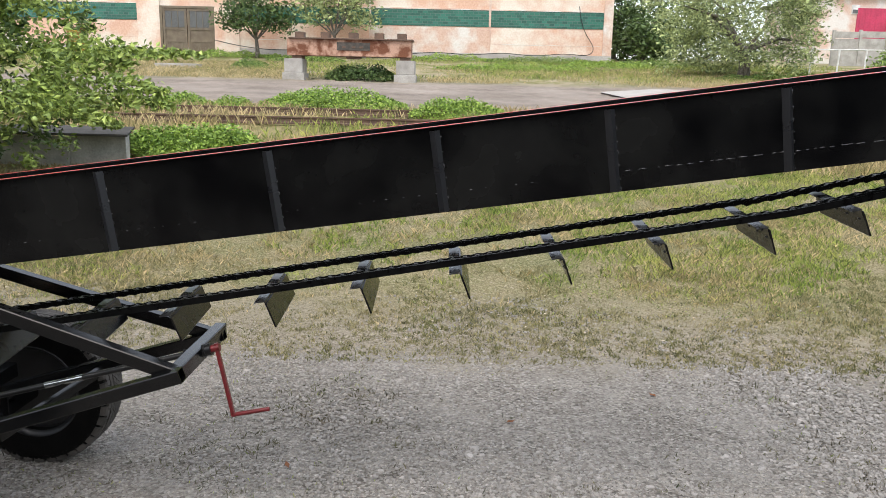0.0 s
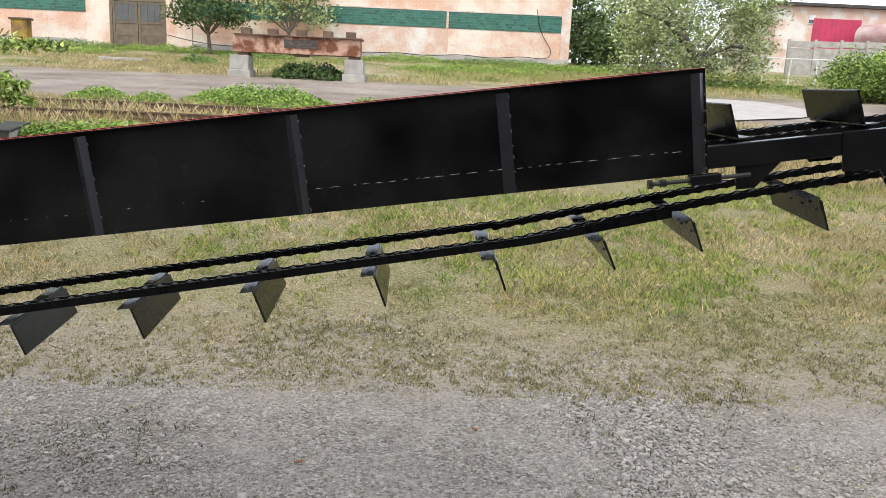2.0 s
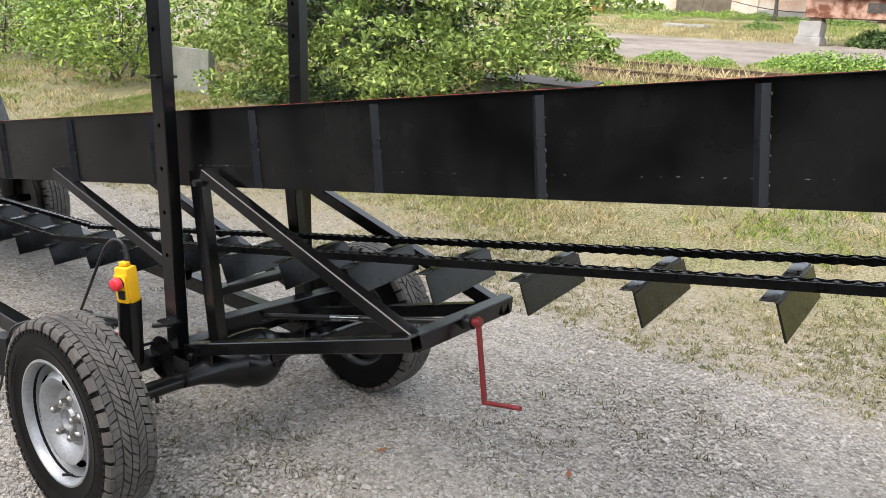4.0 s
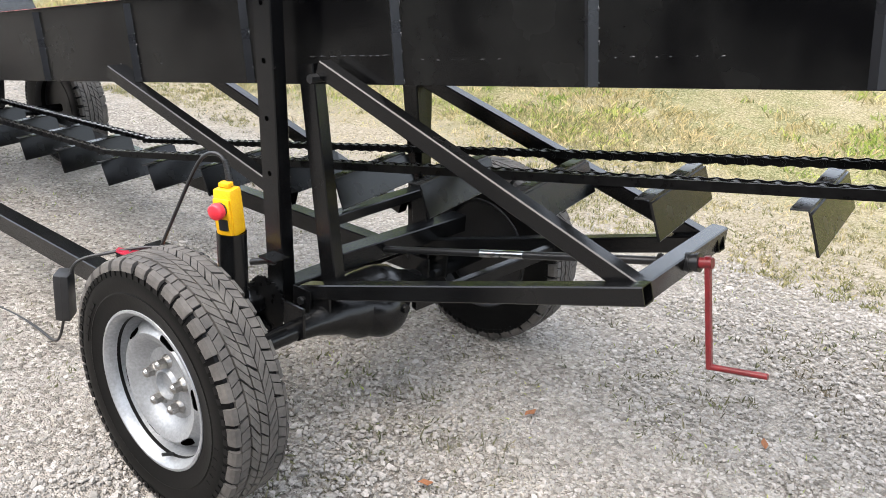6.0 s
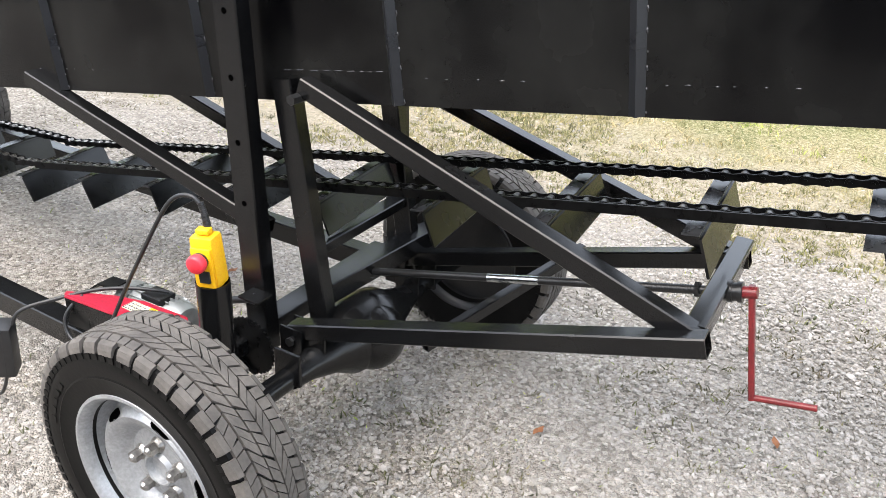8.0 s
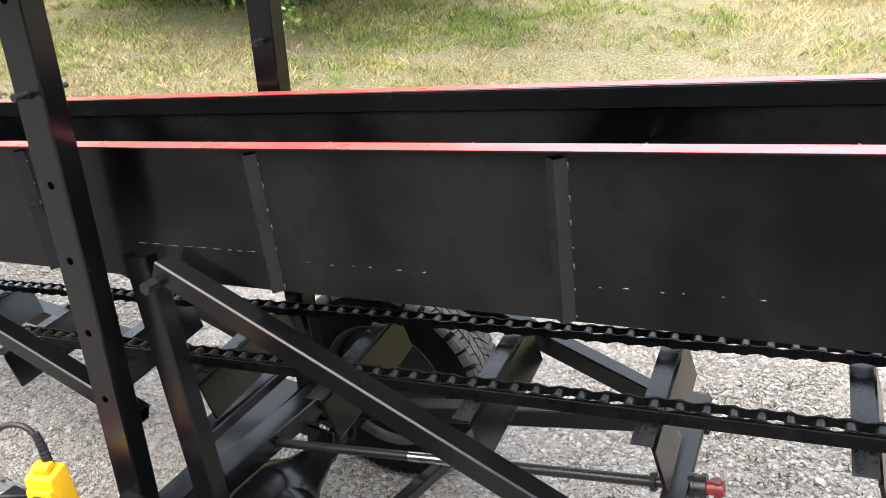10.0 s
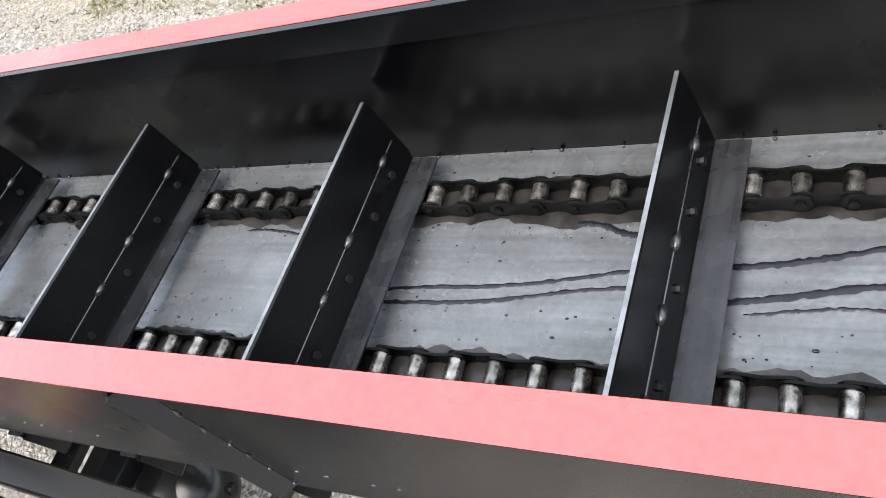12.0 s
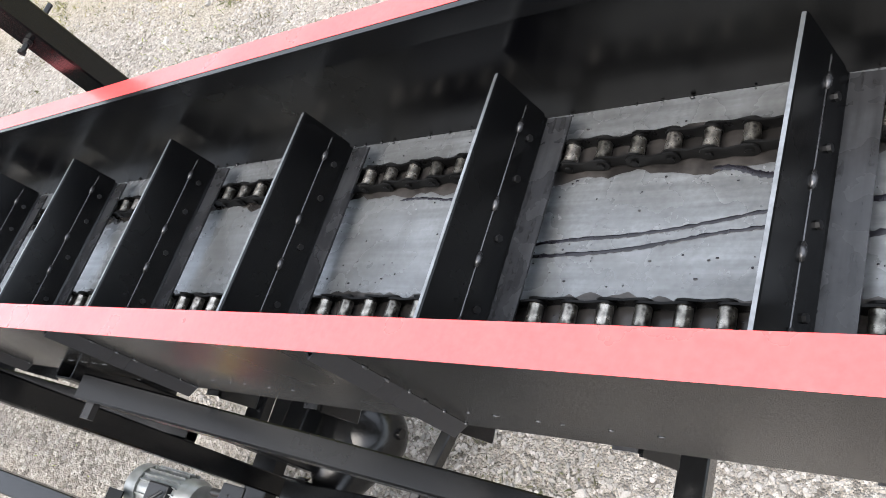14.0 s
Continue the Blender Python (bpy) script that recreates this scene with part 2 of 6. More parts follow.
# ---- the conveyor ----
SLOPE = math.degrees(0.1427)
TROUGH = pose(0, 1.919, 1.4854, 0, -SLOPE, 0.43)      # x along the trough, y across it, z square to its floor
TAIL, HEAD = -6.35, 2.49
FLOOR, TOP, WIDE = 0.063, 0.338, 0.498
PITCH = 0.05239
STEP = 0.424
CHAINS = (0.146, 0.406)
conveyor = thing("chain_conveyor", "long black inclined chain conveyor on wheels, standing on gravel", "conveyor", m=pose(-1.75, 2.16, 0))


def tpart(name, bm, mat, label="", smooth=None, parent=None, kind=""):
    return part(name, bm, mat, parent or conveyor, label, smooth, kind, TROUGH)


# the trough: two sheet sides, a floor, red flanges, ribs
side = tpart("trough_side", box(B(), (TAIL, 0.0, 0.0), (HEAD, 0.004, TOP - 0.004), 0.001), SHEET, "black painted sheet steel side")
far_side = tpart("trough_side", box(B(), (TAIL, WIDE, 0.0), (HEAD, WIDE + 0.004, TOP - 0.004), 0.001), SHEET, "black painted sheet steel side")
tpart("trough_floor", box(B(), (TAIL, 0.0045, FLOOR - 0.004), (HEAD, WIDE - 0.0005, FLOOR)), STEEL, "grey steel floor wet with oil and chain grease")
for c0, c1 in ((-0.0165, 0.0305), (WIDE + 0.004, WIDE + 0.047)):
    f = tpart("flange", box(B(), (TAIL, c0, TOP - 0.004), (HEAD + 0.004, c1, TOP - 0.0007), 0.001), BLACK, "top flange painted red on its upper face")
    tpart("red_face", box(B(), (TAIL, c0 + 0.0003, TOP - 0.0006), (HEAD + 0.004, c1 - 0.0003, TOP)), RED, "red painted upper face", parent=f)
tpart("flange_leg", box(B(), (TAIL, 0.0045, TOP - 0.046), (HEAD, 0.008, TOP - 0.004), 0.001), SHEET)
tpart("flange_leg", box(B(), (TAIL, WIDE - 0.006, TOP - 0.050), (HEAD, WIDE - 0.0005, TOP - 0.004), 0.001), BLACK)

tpart("flange_lip", box(B(), (TAIL, WIDE - 0.0062, TOP - 0.0038), (HEAD, WIDE + 0.0042, TOP - 0.0009)), BLACK)
RIBS = (2.482, 1.858, 1.183, 0.507, -0.152, -0.828, -1.499, -2.22, -2.96, -3.74, -4.42, -5.1, -5.8)


def rib_mesh(out):
    """An angle iron welded on by both toes; out is the sense in which its ridge points."""
    bm = B()
    h0, h1 = 0.003, 0.322
    o = [(-0.040, 0.0), (-0.036, 0.0), (-0.018, 0.017), (-0.004, 0.0), (0.0, 0.0), (-0.018, 0.0215)]
    prism(bm, [(a, out * b) for a, b in o], h0, h1, axis=2)
    return mesh_of(bm, "rib", RIBPAINT)


def rib_weld_mesh(out, seed):
    rng = random.Random(seed)
    bm = B()
    z = 0.012
    while z < TOP - 0.03:
        l = rng.uniform(0.006, 0.02)
        bmesh.ops.create_icosphere(bm, subdivisions=1, radius=1.0,
                                   matrix=Matrix.LocRotScale((rng.uniform(-0.0005, 0.0015), out * 0.001, z), None, (0.0032, 0.0028, l / 2)))
        z += rng.uniform(0.035, 0.062)
    return mesh_of(bm, "weld_bead", WELD, 60)


near_rib, far_rib = rib_mesh(-1), rib_mesh(1)
welds = [rib_weld_mesh(-1, k) for k in range(4)]
for i, a in enumerate(RIBS):
    r = part("rib", near_rib, None, conveyor, m=TROUGH @ Matrix.Translation((a, -0.0003, 0)))
    part("weld_bead", welds[i % 4], None, r, kind="stuff", m=TROUGH @ Matrix.Translation((a + 0.001, 0, 0)))
    part("rib", far_rib, None, conveyor, m=TROUGH @ Matrix.Translation((a, WIDE + 0.0043, 0)))


def stitch(bm, a0, a1, h, rng, dense):
    a = a0
    while a < a1:
        l = rng.uniform(0.008, 0.03) * dense
        bmesh.ops.create_icosphere(bm, subdivisions=1, radius=1.0,
                                   matrix=Matrix.LocRotScale((a, -0.0003, h + rng.uniform(-0.0012, 0.0012)), None, (l / 2, 0.0016, 0.0021)))
        a += l + rng.uniform(0.012, 0.035) / dense
    return bm


rng = random.Random(5)
tpart("floor_weld", stitch(B(), 1.22, HEAD - 0.03, FLOOR + 0.016, rng, 1.5), WELD, "stitched weld seam", 60, kind="stuff")
for a0, a1 in ((-3.1, -2.7), (-1.42, -1.1), (-0.78, -0.5), (-0.13, 0.02), (0.16, 0.47), (0.60, 0.66), (0.78, 0.90)):
    tpart("floor_weld", stitch(B(), a0, a1, FLOOR + 0.014, rng, 0.55), WELD, "stitched weld seam", 60, kind="stuff")
tpart("floor_weld", stitch(B(), -1.9, -1.52, FLOOR + 0.03, rng, 1.6), WELD, "stitched weld seam", 60, kind="stuff")

# weld spatter along the foot of the far wall, inside
bm = B()
a = -3.2
while a < 2.3:
    a += rng.uniform(0.02, 0.09)
    r = rng.uniform(0.0012, 0.0034)
    bmesh.ops.create_icosphere(bm, subdivisions=1, radius=1.0, matrix=Matrix.LocRotScale((a, WIDE - rng.uniform(0.001, 0.006), FLOOR + rng.uniform(0, 0.003)), None, (r * rng.uniform(0.8, 2.0), r, r)))
tpart("weld_spatter", bm, WELD, "", 60, kind="stuff")

# grease streaks that the flights drag along the floor
def streak(c0, c1, a0, a1, wide, seed, mat):
    rng = random.Random(seed)
    bm = B()
    n = 60
    rows = []
    for i in range(n + 1):
        k = i / n
        c = c0 + (c1 - c0) * k + 0.004 * math.sin(7 * k + seed) + rng.uniform(-0.0009, 0.0009)
        w = wide * (0.6 + 0.4 * rng.random()) * (1.0 if 0.02 < k < 0.98 else 0.3)
        a = a0 + (a1 - a0) * k
        rows.append([bm.verts.new((a, c - w, FLOOR + 0.0006)), bm.verts.new((a, c, FLOOR + 0.0011 + rng.uniform(0, 0.0007))), bm.verts.new((a, c + w, FLOOR + 0.0006))])
    for p, q in zip(rows, rows[1:]):
        for j in (0, 1):
            bm.faces.new((p[j], q[j], q[j + 1], p[j + 1]))
    return bm


for k, (c0, c1, a0, a1, w) in enumerate(((0.259, 0.300, -0.765, -0.39, 0.0034), (0.240, 0.277, -0.760, -0.39, 0.0036), (0.307, 0.352, -0.325, -0.02, 0.005), (0.265, 0.300, -0.323, -0.02, 0.0055),
                                         (0.252, 0.262, -0.29, -0.05, 0.0024), (0.371, 0.352, -0.50, -0.40, 0.006), (0.361, 0.358, -1.05, -0.82, 0.003))):
    tpart("grease_streak", streak(c0, c1, a0, a1, w, k + 1, GREASE), GREASE, "dark grease streak", 70)


# a film of oil under each chain, and drops of grease
def film_strip(c, wide, seed):
    rng = random.Random(seed)
    bm = B()
    rows = []
    n = 520
    w0 = w1 = wide
    for i in range(n + 1):
        w0 += 0.35 * (wide * rng.uniform(0.5, 1.5) - w0)
        w1 += 0.35 * (wide * rng.uniform(0.5, 1.5) - w1)
        a = -3.3 + 5.6 * i / n
        rows.append([bm.verts.new((a, max(0.006, c - w0), FLOOR + 0.0009)), bm.verts.new((a, min(WIDE - 0.002, c + w1), FLOOR + 0.0009))])
    for p, q in zip(rows, rows[1:]):
        bm.faces.new((p[0], q[0], q[1], p[1]))
    return bm


for k, c in enumerate(CHAINS):
    tpart("oil_film", film_strip(c, 0.034, 31 + k), OILFILM, "dark oil film under the chain")
bm = B()
rng = random.Random(77)
for i in range(1500):
    c = (rng.choice(CHAINS) + rng.gauss(0, 0.055)) if rng.random() < 0.75 else rng.uniform(0.03, 0.45)
    if not 0.01 < c < WIDE - 0.01:
        continue
    r = rng.uniform(0.0006, 0.0020) * (1.5 if rng.random() < 0.05 else 1.0)
    bmesh.ops.create_icosphere(bm, subdivisions=1, radius=1.0, matrix=Matrix.LocRotScale((rng.uniform(-2.3, 1.2), c, FLOOR + 0.0005), None, (r * rng.uniform(0.9, 1.8), r, r * 0.35)))
tpart("grease_drop", bm, GREASE, "drops of black grease", 70, kind="stuff")


# the chains
def chain_path():
    pts = []
    def run(p, q):
        n = max(2, int(math.dist(p, q) / 0.01))
        pts.extend((p[0] + (q[0] - p[0]) * i / n, p[1] + (q[1] - p[1]) * i / n) for i in range(n))
    r = 0.080
    hc, tc = (3.232, 0.003), (TAIL + 0.12, -0.01)
    run((tc[0], FLOOR + 0.0140), (2.5, FLOOR + 0.0150))
    run((2.5, FLOOR + 0.0150), (hc[0], hc[1] + r))
    for i in range(16):
        t = math.pi / 2 - math.pi * i / 16
        pts.append((hc[0] + r * math.cos(t), hc[1] + r * math.sin(t)))
    run((hc[0], hc[1] - r), (2.66, -0.108))
    run((2.66, -0.108), (2.44, -0.126))
    run((2.44, -0.126), (1.9, -0.185))
    run((1.9, -0.185), (-3.6, -0.362))
    run((-3.6, -0.362), (tc[0], tc[1] - r))
    for i in range(17):
        t = -math.pi / 2 - math.pi * i / 16
        pts.append((tc[0] + r * math.cos(t), tc[1] + r * math.sin(t)))
    return pts


CP = chain_path()
CLEN = [0.0]
for p, q in zip(CP, CP[1:]):
    CLEN.append(CLEN[-1] + math.dist(p, q))


def on_chain(s):
    """Place and turn (radians) at s metres along the chain from the tail."""
    s = s % CLEN[-1]
    i = int(np.searchsorted(CLEN, s, side="right")) - 1
    i = min(max(i, 0), len(CP) - 2)
    j = i + 1
    while math.dist(CP[i], CP[j]) < 1e-6:
        j += 1
    k = (s - CLEN[i]) / max(1e-6, CLEN[j] - CLEN[i])
    a = CP[i][0] + (CP[j][0] - CP[i][0]) * k
    h = CP[i][1] + (CP[j][1] - CP[i][1]) * k
    return a, h, math.atan2(CP[j][1] - CP[i][1], CP[j][0] - CP[i][0])


def link_plate(bm, x0, x1, y, thick, r, mat=0):
    """A waisted link plate between two pins."""
    o = []
    for i in range(7):
        t = math.pi / 2 + math.pi * i / 6
        o.append((x0 + r * math.cos(t), r * math.sin(t)))
    o.append(((x0 + x1) / 2, -r * 0.66))
    for i in range(7):
        t = -math.pi / 2 + math.pi * i / 6
        o.append((x1 + r * math.cos(t), r * math.sin(t)))
    o.append(((x0 + x1) / 2, r * 0.66))
    prism(bm, o, y - thick / 2, y + thick / 2, 1, mat)


def link_mesh():
    """Two pitches of chain: an inner link with two rollers, an outer link with its pins."""
    bm = B()
    for s in (-1, 1):
        link_plate(bm, 0, PITCH, s * 0.0170, 0.0035, 0.0138)
        link_plate(bm, PITCH, 2 * PITCH, s * 0.0212, 0.0035, 0.0134)
        for x in (PITCH, 2 * PITCH):
            cyl(bm, (x, s * 0.0235, 0), (x, s * 0.0262, 0), 0.0062, seg=8)
    for x in (0, PITCH):
        cyl(bm, (x, -0.0150, 0), (x, 0.0150, 0), 0.0112, seg=12, mat=1)
    return mesh_of(bm, "chain_link", [PLATE, ROLLER], 40)


LINK = link_mesh()
# the rollers of the slack run are coated in black grease
GREASY = LINK.copy()
GREASY.materials[1] = material("greasy_roller", (0.045, 0.042, 0.038), 0.38, metal=0.5, spots=(0.015, 0.014, 0.013), scale=75, amount=0.5, bump=0.5, depth=0.002, per_object=0.4)
NEARBY = (-2.7, 3.4)
# a flight's far top corner on the upper run stands at -0.365 along the trough
S0 = (-0.365 - CP[0][0]) % STEP
for c in CHAINS:
    far_links = []
    n = int(CLEN[-1] / (2 * PITCH))
    adj = CLEN[-1] / n
    for i in range(n):
        s = i * adj
        a, h, t = on_chain(s)
        if c == CHAINS[1] and h < -0.12:      # the far chain of the slack run hangs less low
            h += 0.018 * min(1.0, (-0.12 - h) / 0.06)
        m = TROUGH @ Matrix.Translation((a, c, h)) @ Matrix.Rotation(-t, 4, "Y")
        if NEARBY[0] < a < NEARBY[1]:
            part("chain_link", LINK if h > -0.02 else GREASY, None, conveyor, m=m)
        else:
            far_links.append(m)
    me = bpy.data.meshes.new("chain_run")
    vs, fs, mi = [], [], []
    lv = np.array([v.co[:] for v in LINK.vertices])
    lf = [tuple(p.vertices) for p in LINK.polygons]
    for m in far_links:
        k = len(vs)
        mm = np.array(m)
        vs.extend(map(tuple, lv @ mm[:3, :3].T + mm[:3, 3]))
        fs.extend(tuple(v + k for v in f) for f in lf)
        mi.extend(p.material_index for p in LINK.polygons)
    me.from_pydata(vs, [], fs)
    me.materials.append(PLATE)
    me.materials.append(ROLLER)
    me.polygons.foreach_set("material_index", mi)
    part("chain_run", me, None, conveyor, "black roller chain", kind="stuff")


# the flights: a blade on an angle iron, bolted to both chains
FN, FF = 0.056, 0.476
def flight_parts():
    bm = B()
    prism(bm, [(0.020, 0.026), (0.0270, 0.026), (0.0078, 0.131), (0.0062, 0.134), (0.0015, 0.134), (0.0, 0.131)], FN, FF, 1)
    blade = mesh_of(bm, "blade", BLACK)
    bm = B()
    box(bm, (0.0014, FN + 0.002, 0.1330), (0.0064, FF - 0.002, 0.1346))
    worn = mesh_of(bm, "worn_edge", EDGE)
    bm = B()
    prism(bm, [(0.0268, 0.0190), (0.0310, 0.0190), (0.0290, 0.0240), (0.0215, 0.0640), (0.0180, 0.0640)], FN + 0.004, FF - 0.006, 1)
    prism(bm, [(0.0260, 0.0142), (0.0720, 0.0142), (0.0720, 0.0182), (0.0315, 0.0188), (0.0268, 0.0188)], FN + 0.004, FF - 0.006, 1, mat=1)
    angle = mesh_of(bm, "angle_iron", [BLACK, FOOT])
    bm = B()
    for y in (FN + 0.045, FN + 0.145, FN + 0.235, FF - 0.05):
        bmesh.ops.create_icosphere(bm, subdivisions=1, radius=1.0, matrix=Matrix.LocRotScale((0.0208, y, 0.0655), None, (0.0058, 0.015, 0.0062)))
    cyl(bm, (0.0195, FN + 0.01, 0.0648), (0.0195, FF - 0.012, 0.0648), 0.0017, seg=6)
    weld = mesh_of(bm, "weld_bead", WELD, 60)
    bm = B()
    cyl(bm, (0.024, 0, 0), (0.0300, 0, 0.0011), 0.0058, seg=6)
    bolt = mesh_of(bm, "bolt", BOLT)
    return blade, worn, angle, weld, bolt


BLADE, WORN, ANGLE, FWELD, FBOLT = flight_parts()
places = []
s = S0
while s < 3.10 - CP[0][0]:
    places.append((on_chain(s), 0.0))
    s += STEP
places.append(((3.232 + 0.086 * math.cos(-0.92), 0.003 + 0.086 * math.sin(-0.92), -0.92 - math.pi / 2), 0.0))
# the lower flights hang a little askew from the slack run
for a in (2.912, 2.475, 2.168, 1.799, 1.383, 0.967, 0.545) + tuple(0.131 - 0.404 * i for i in range(16)):
    if a > TAIL + 0.2:
        s = CLEN[-1] * 0.5
        lo, hi = CLEN[CP.index(min(CP, key=lambda p: math.dist(p, (3.232, -0.077))))], CLEN[-1]
        for _ in range(40):
            s = (lo + hi) / 2
            lo, hi = (s, hi) if on_chain(s)[0] > a else (lo, s)
        places.append((on_chain(s), 1.0))
for (a, h, t), hung in places:
    m = TROUGH @ Matrix.Translation((a, 0, h)) @ Matrix.Rotation(-t, 4, "Y")
    if not hung:      # on the upper run the near chain lags a little
        m = m @ Matrix.Translation((0, FF, 0)) @ Matrix.Rotation(radians(-2.4), 4, "Z") @ Matrix.Translation((0, -FF, 0))
    if hung:
        m = m @ Matrix.Translation((0, 0.27, 0.006)) @ Matrix.Rotation(radians(-4.0), 4, "X") @ Matrix.Translation((0, -0.27, 0))
    f = part("flight", BLADE, None, conveyor, "black steel flight with a worn bright edge", m=m)
    part("worn_edge", WORN, None, f, "bare worn steel edge", m=m)
    part("angle_iron", ANGLE, None, f, m=m)
    part("weld_bead", FWELD, None, f, kind="stuff", m=m)
    for y in (CHAINS[0] - 0.012, CHAINS[0] + 0.10, CHAINS[1] - 0.06, CHAINS[1] + 0.012):
        part("bolt", FBOLT, None, f, m=m @ Matrix.Translation((0, y, 0.043)))

# the lower guide rail beside the near chain
bm = B()
run = ((-3.5, -0.360), (1.9, -0.188), (2.40, -0.144))
prism(bm, [(a, h - 0.014) for a, h in run] + [(a, h + 0.014) for a, h in reversed(run)], CHAINS[0] - 0.034, CHAINS[0] - 0.029, 1)
tpart("guide_rail", bm, PLATE, "black flat steel guide rail")

# the head: two channels with bearing plates, gussets, tension bolts, shaft and sprockets
for k, c in enumerate((0.0, WIDE - 0.036)):
    bm = B()
    box(bm, (HEAD - 0.02, c, 0.012), (3.24, c + 0.04, 0.086), 0.002)
    tpart("head_beam", bm, BLACK, "black steel channel at the discharge end")
    bm = B()
    y0 = c - 0.006 if k == 0 else c + 0.036
    prism(bm, [(2.93, -0.040), (3.05, -0.044), (3.065, -0.068), (3.15, -0.070), (3.225, -0.020), (3.262, 0.030), (3.262, 0.070), (3.24, 0.0875), (2.93, 0.0875)], y0, y0 + 0.008, 1)
    tpart("bearing_plate", bm, BLACK)
    bm = B()
    prism(bm, [(2.585, 0.012), (2.585, -0.066), (2.645, -0.066), (2.735, 0.012)], c + 0.010, c + 0.018, 1)
    tpart("gusset", bm, BLACK)
    bm = B()
    cy = c + 0.012 if k == 0 else c + 0.03
    cyl(bm, (2.29, cy - 0.03, -0.016), (2.62, cy - 0.03, -0.016), 0.007, seg=12)
    cyl(bm, (2.285, cy - 0.03, -0.016), (2.300, cy - 0.03, -0.016), 0.015, seg=6)
    cyl(bm, (2.325, cy - 0.03, -0.016), (2.345, cy - 0.03, -0.016), 0.013, seg=6)
    tpart("tension_bolt", bm, BOLT, "long adjusting bolt with lock nut")
    bm = B()
    box(bm, (2.42, cy - 0.048, -0.032), (2.52, cy - 0.012, 0.0), 0.003)
    tpart("bolt_block", bm, BLACK)
bm = B()
cyl(bm, (3.232, 0.02, 0.003), (3.232, WIDE - 0.02, 0.003), 0.022)
tpart("shaft", bm, BOLT, "", 40)
for c in CHAINS:
    bm = B()
    n = 11
    o = []
    for i in range(n * 2):
        r = 0.090 if i % 2 == 0 else 0.068
        o.append((3.232 + r * math.cos(math.pi * i / n), 0.003 + r * math.sin(math.pi * i / n)))
    prism(bm, o, c - 0.010, c + 0.010, 1)
    tpart("sprocket", bm, PLATE, "")

# the feed hopper over the tail
bm = B()
HOPPER = -4.75
for s, c in ((-1, -0.002), (1, WIDE + 0.002)):
    v = [bm.verts.new(x) for x in ((HOPPER, c, TOP + 0.002), (TAIL, c, TOP + 0.002), (TAIL, c + s * 0.26, TOP + 0.42), (HOPPER - 0.75, c + s * 0.26, TOP + 0.42))]
    bm.faces.new(v)
v = [bm.verts.new(x) for x in ((TAIL, -0.002, TOP + 0.002), (TAIL, WIDE + 0.002, TOP + 0.002), (TAIL, WIDE + 0.262, TOP + 0.42), (TAIL, -0.262, TOP + 0.42))]
bm.faces.new(v)
bmesh.ops.solidify(bm, geom=bm.faces[:], thickness=0.004)
tpart("hopper", bm, SHEET, "flared black sheet steel feed hopper")
tpart("tail_plate", box(B(), (TAIL - 0.006, 0, 0), (TAIL, WIDE, TOP - 0.004)), SHEET)

# ---- the running gear ----
def bar(name, p, q, w, h, label="", mat=None, **kw):
    return part(name, tube_bar(B(), p, q, w, h, **kw), mat or BLACK, conveyor, label)


MID = 2.165
def mirrored(p):
    return (p[0], 2 * MID - p[1], p[2])


# posts with a row of holes; flat black discs stand for the dark inside
POST_LOW, POST_HIGH = (-1.961, 1.812, 0.36), (-2.051, 1.812, 2.30)
FPOST_LOW, FPOST_HIGH = (-1.876, 2.530, 0.36), (-1.968, 2.530, 2.09)
for near in (True, False):
    p, q = (POST_LOW, POST_HIGH) if near else (FPOST_LOW, FPOST_HIGH)
    post = bar("post", p, q, 0.060, 0.090 if near else 0.082, "black square-tube post with a row of pin holes")
    d = Vector(q) - Vector(p)
    for z in (0.894, 1.091, 1.288, 1.477, 1.684, 1.88, 2.03):
        k = (z - p[2]) / d.z
        c = Vector(p) + d * k
        for s in (-1, 1):
            y = c.y + s * 0.0305
            part("pin_hole_shade", cyl(B(), (c.x, y - 0.0006 * s, z), (c.x, y + 0.0004 * s, z), 0.0095, seg=14), HOLESHADE, post)
    k = (1.684 - p[2]) / d.z
    c = Vector(p) + d * k
    bm = B()
    cyl(bm, (c.x, c.y - 0.062, 1.684), (c.x, c.y + 0.072, 1.684), 0.0062, seg=12)
    cyl(bm, (c.x, c.y - 0.040, 1.684), (c.x, c.y - 0.031, 1.684), 0.0105, seg=6)
    cyl(bm, (c.x, c.y - 0.066, 1.684), (c.x, c.y - 0.059, 1.684), 0.0098, seg=6)
    part("pin_bolt", bm, BOLT, post, "steel bolt through the post", 30)

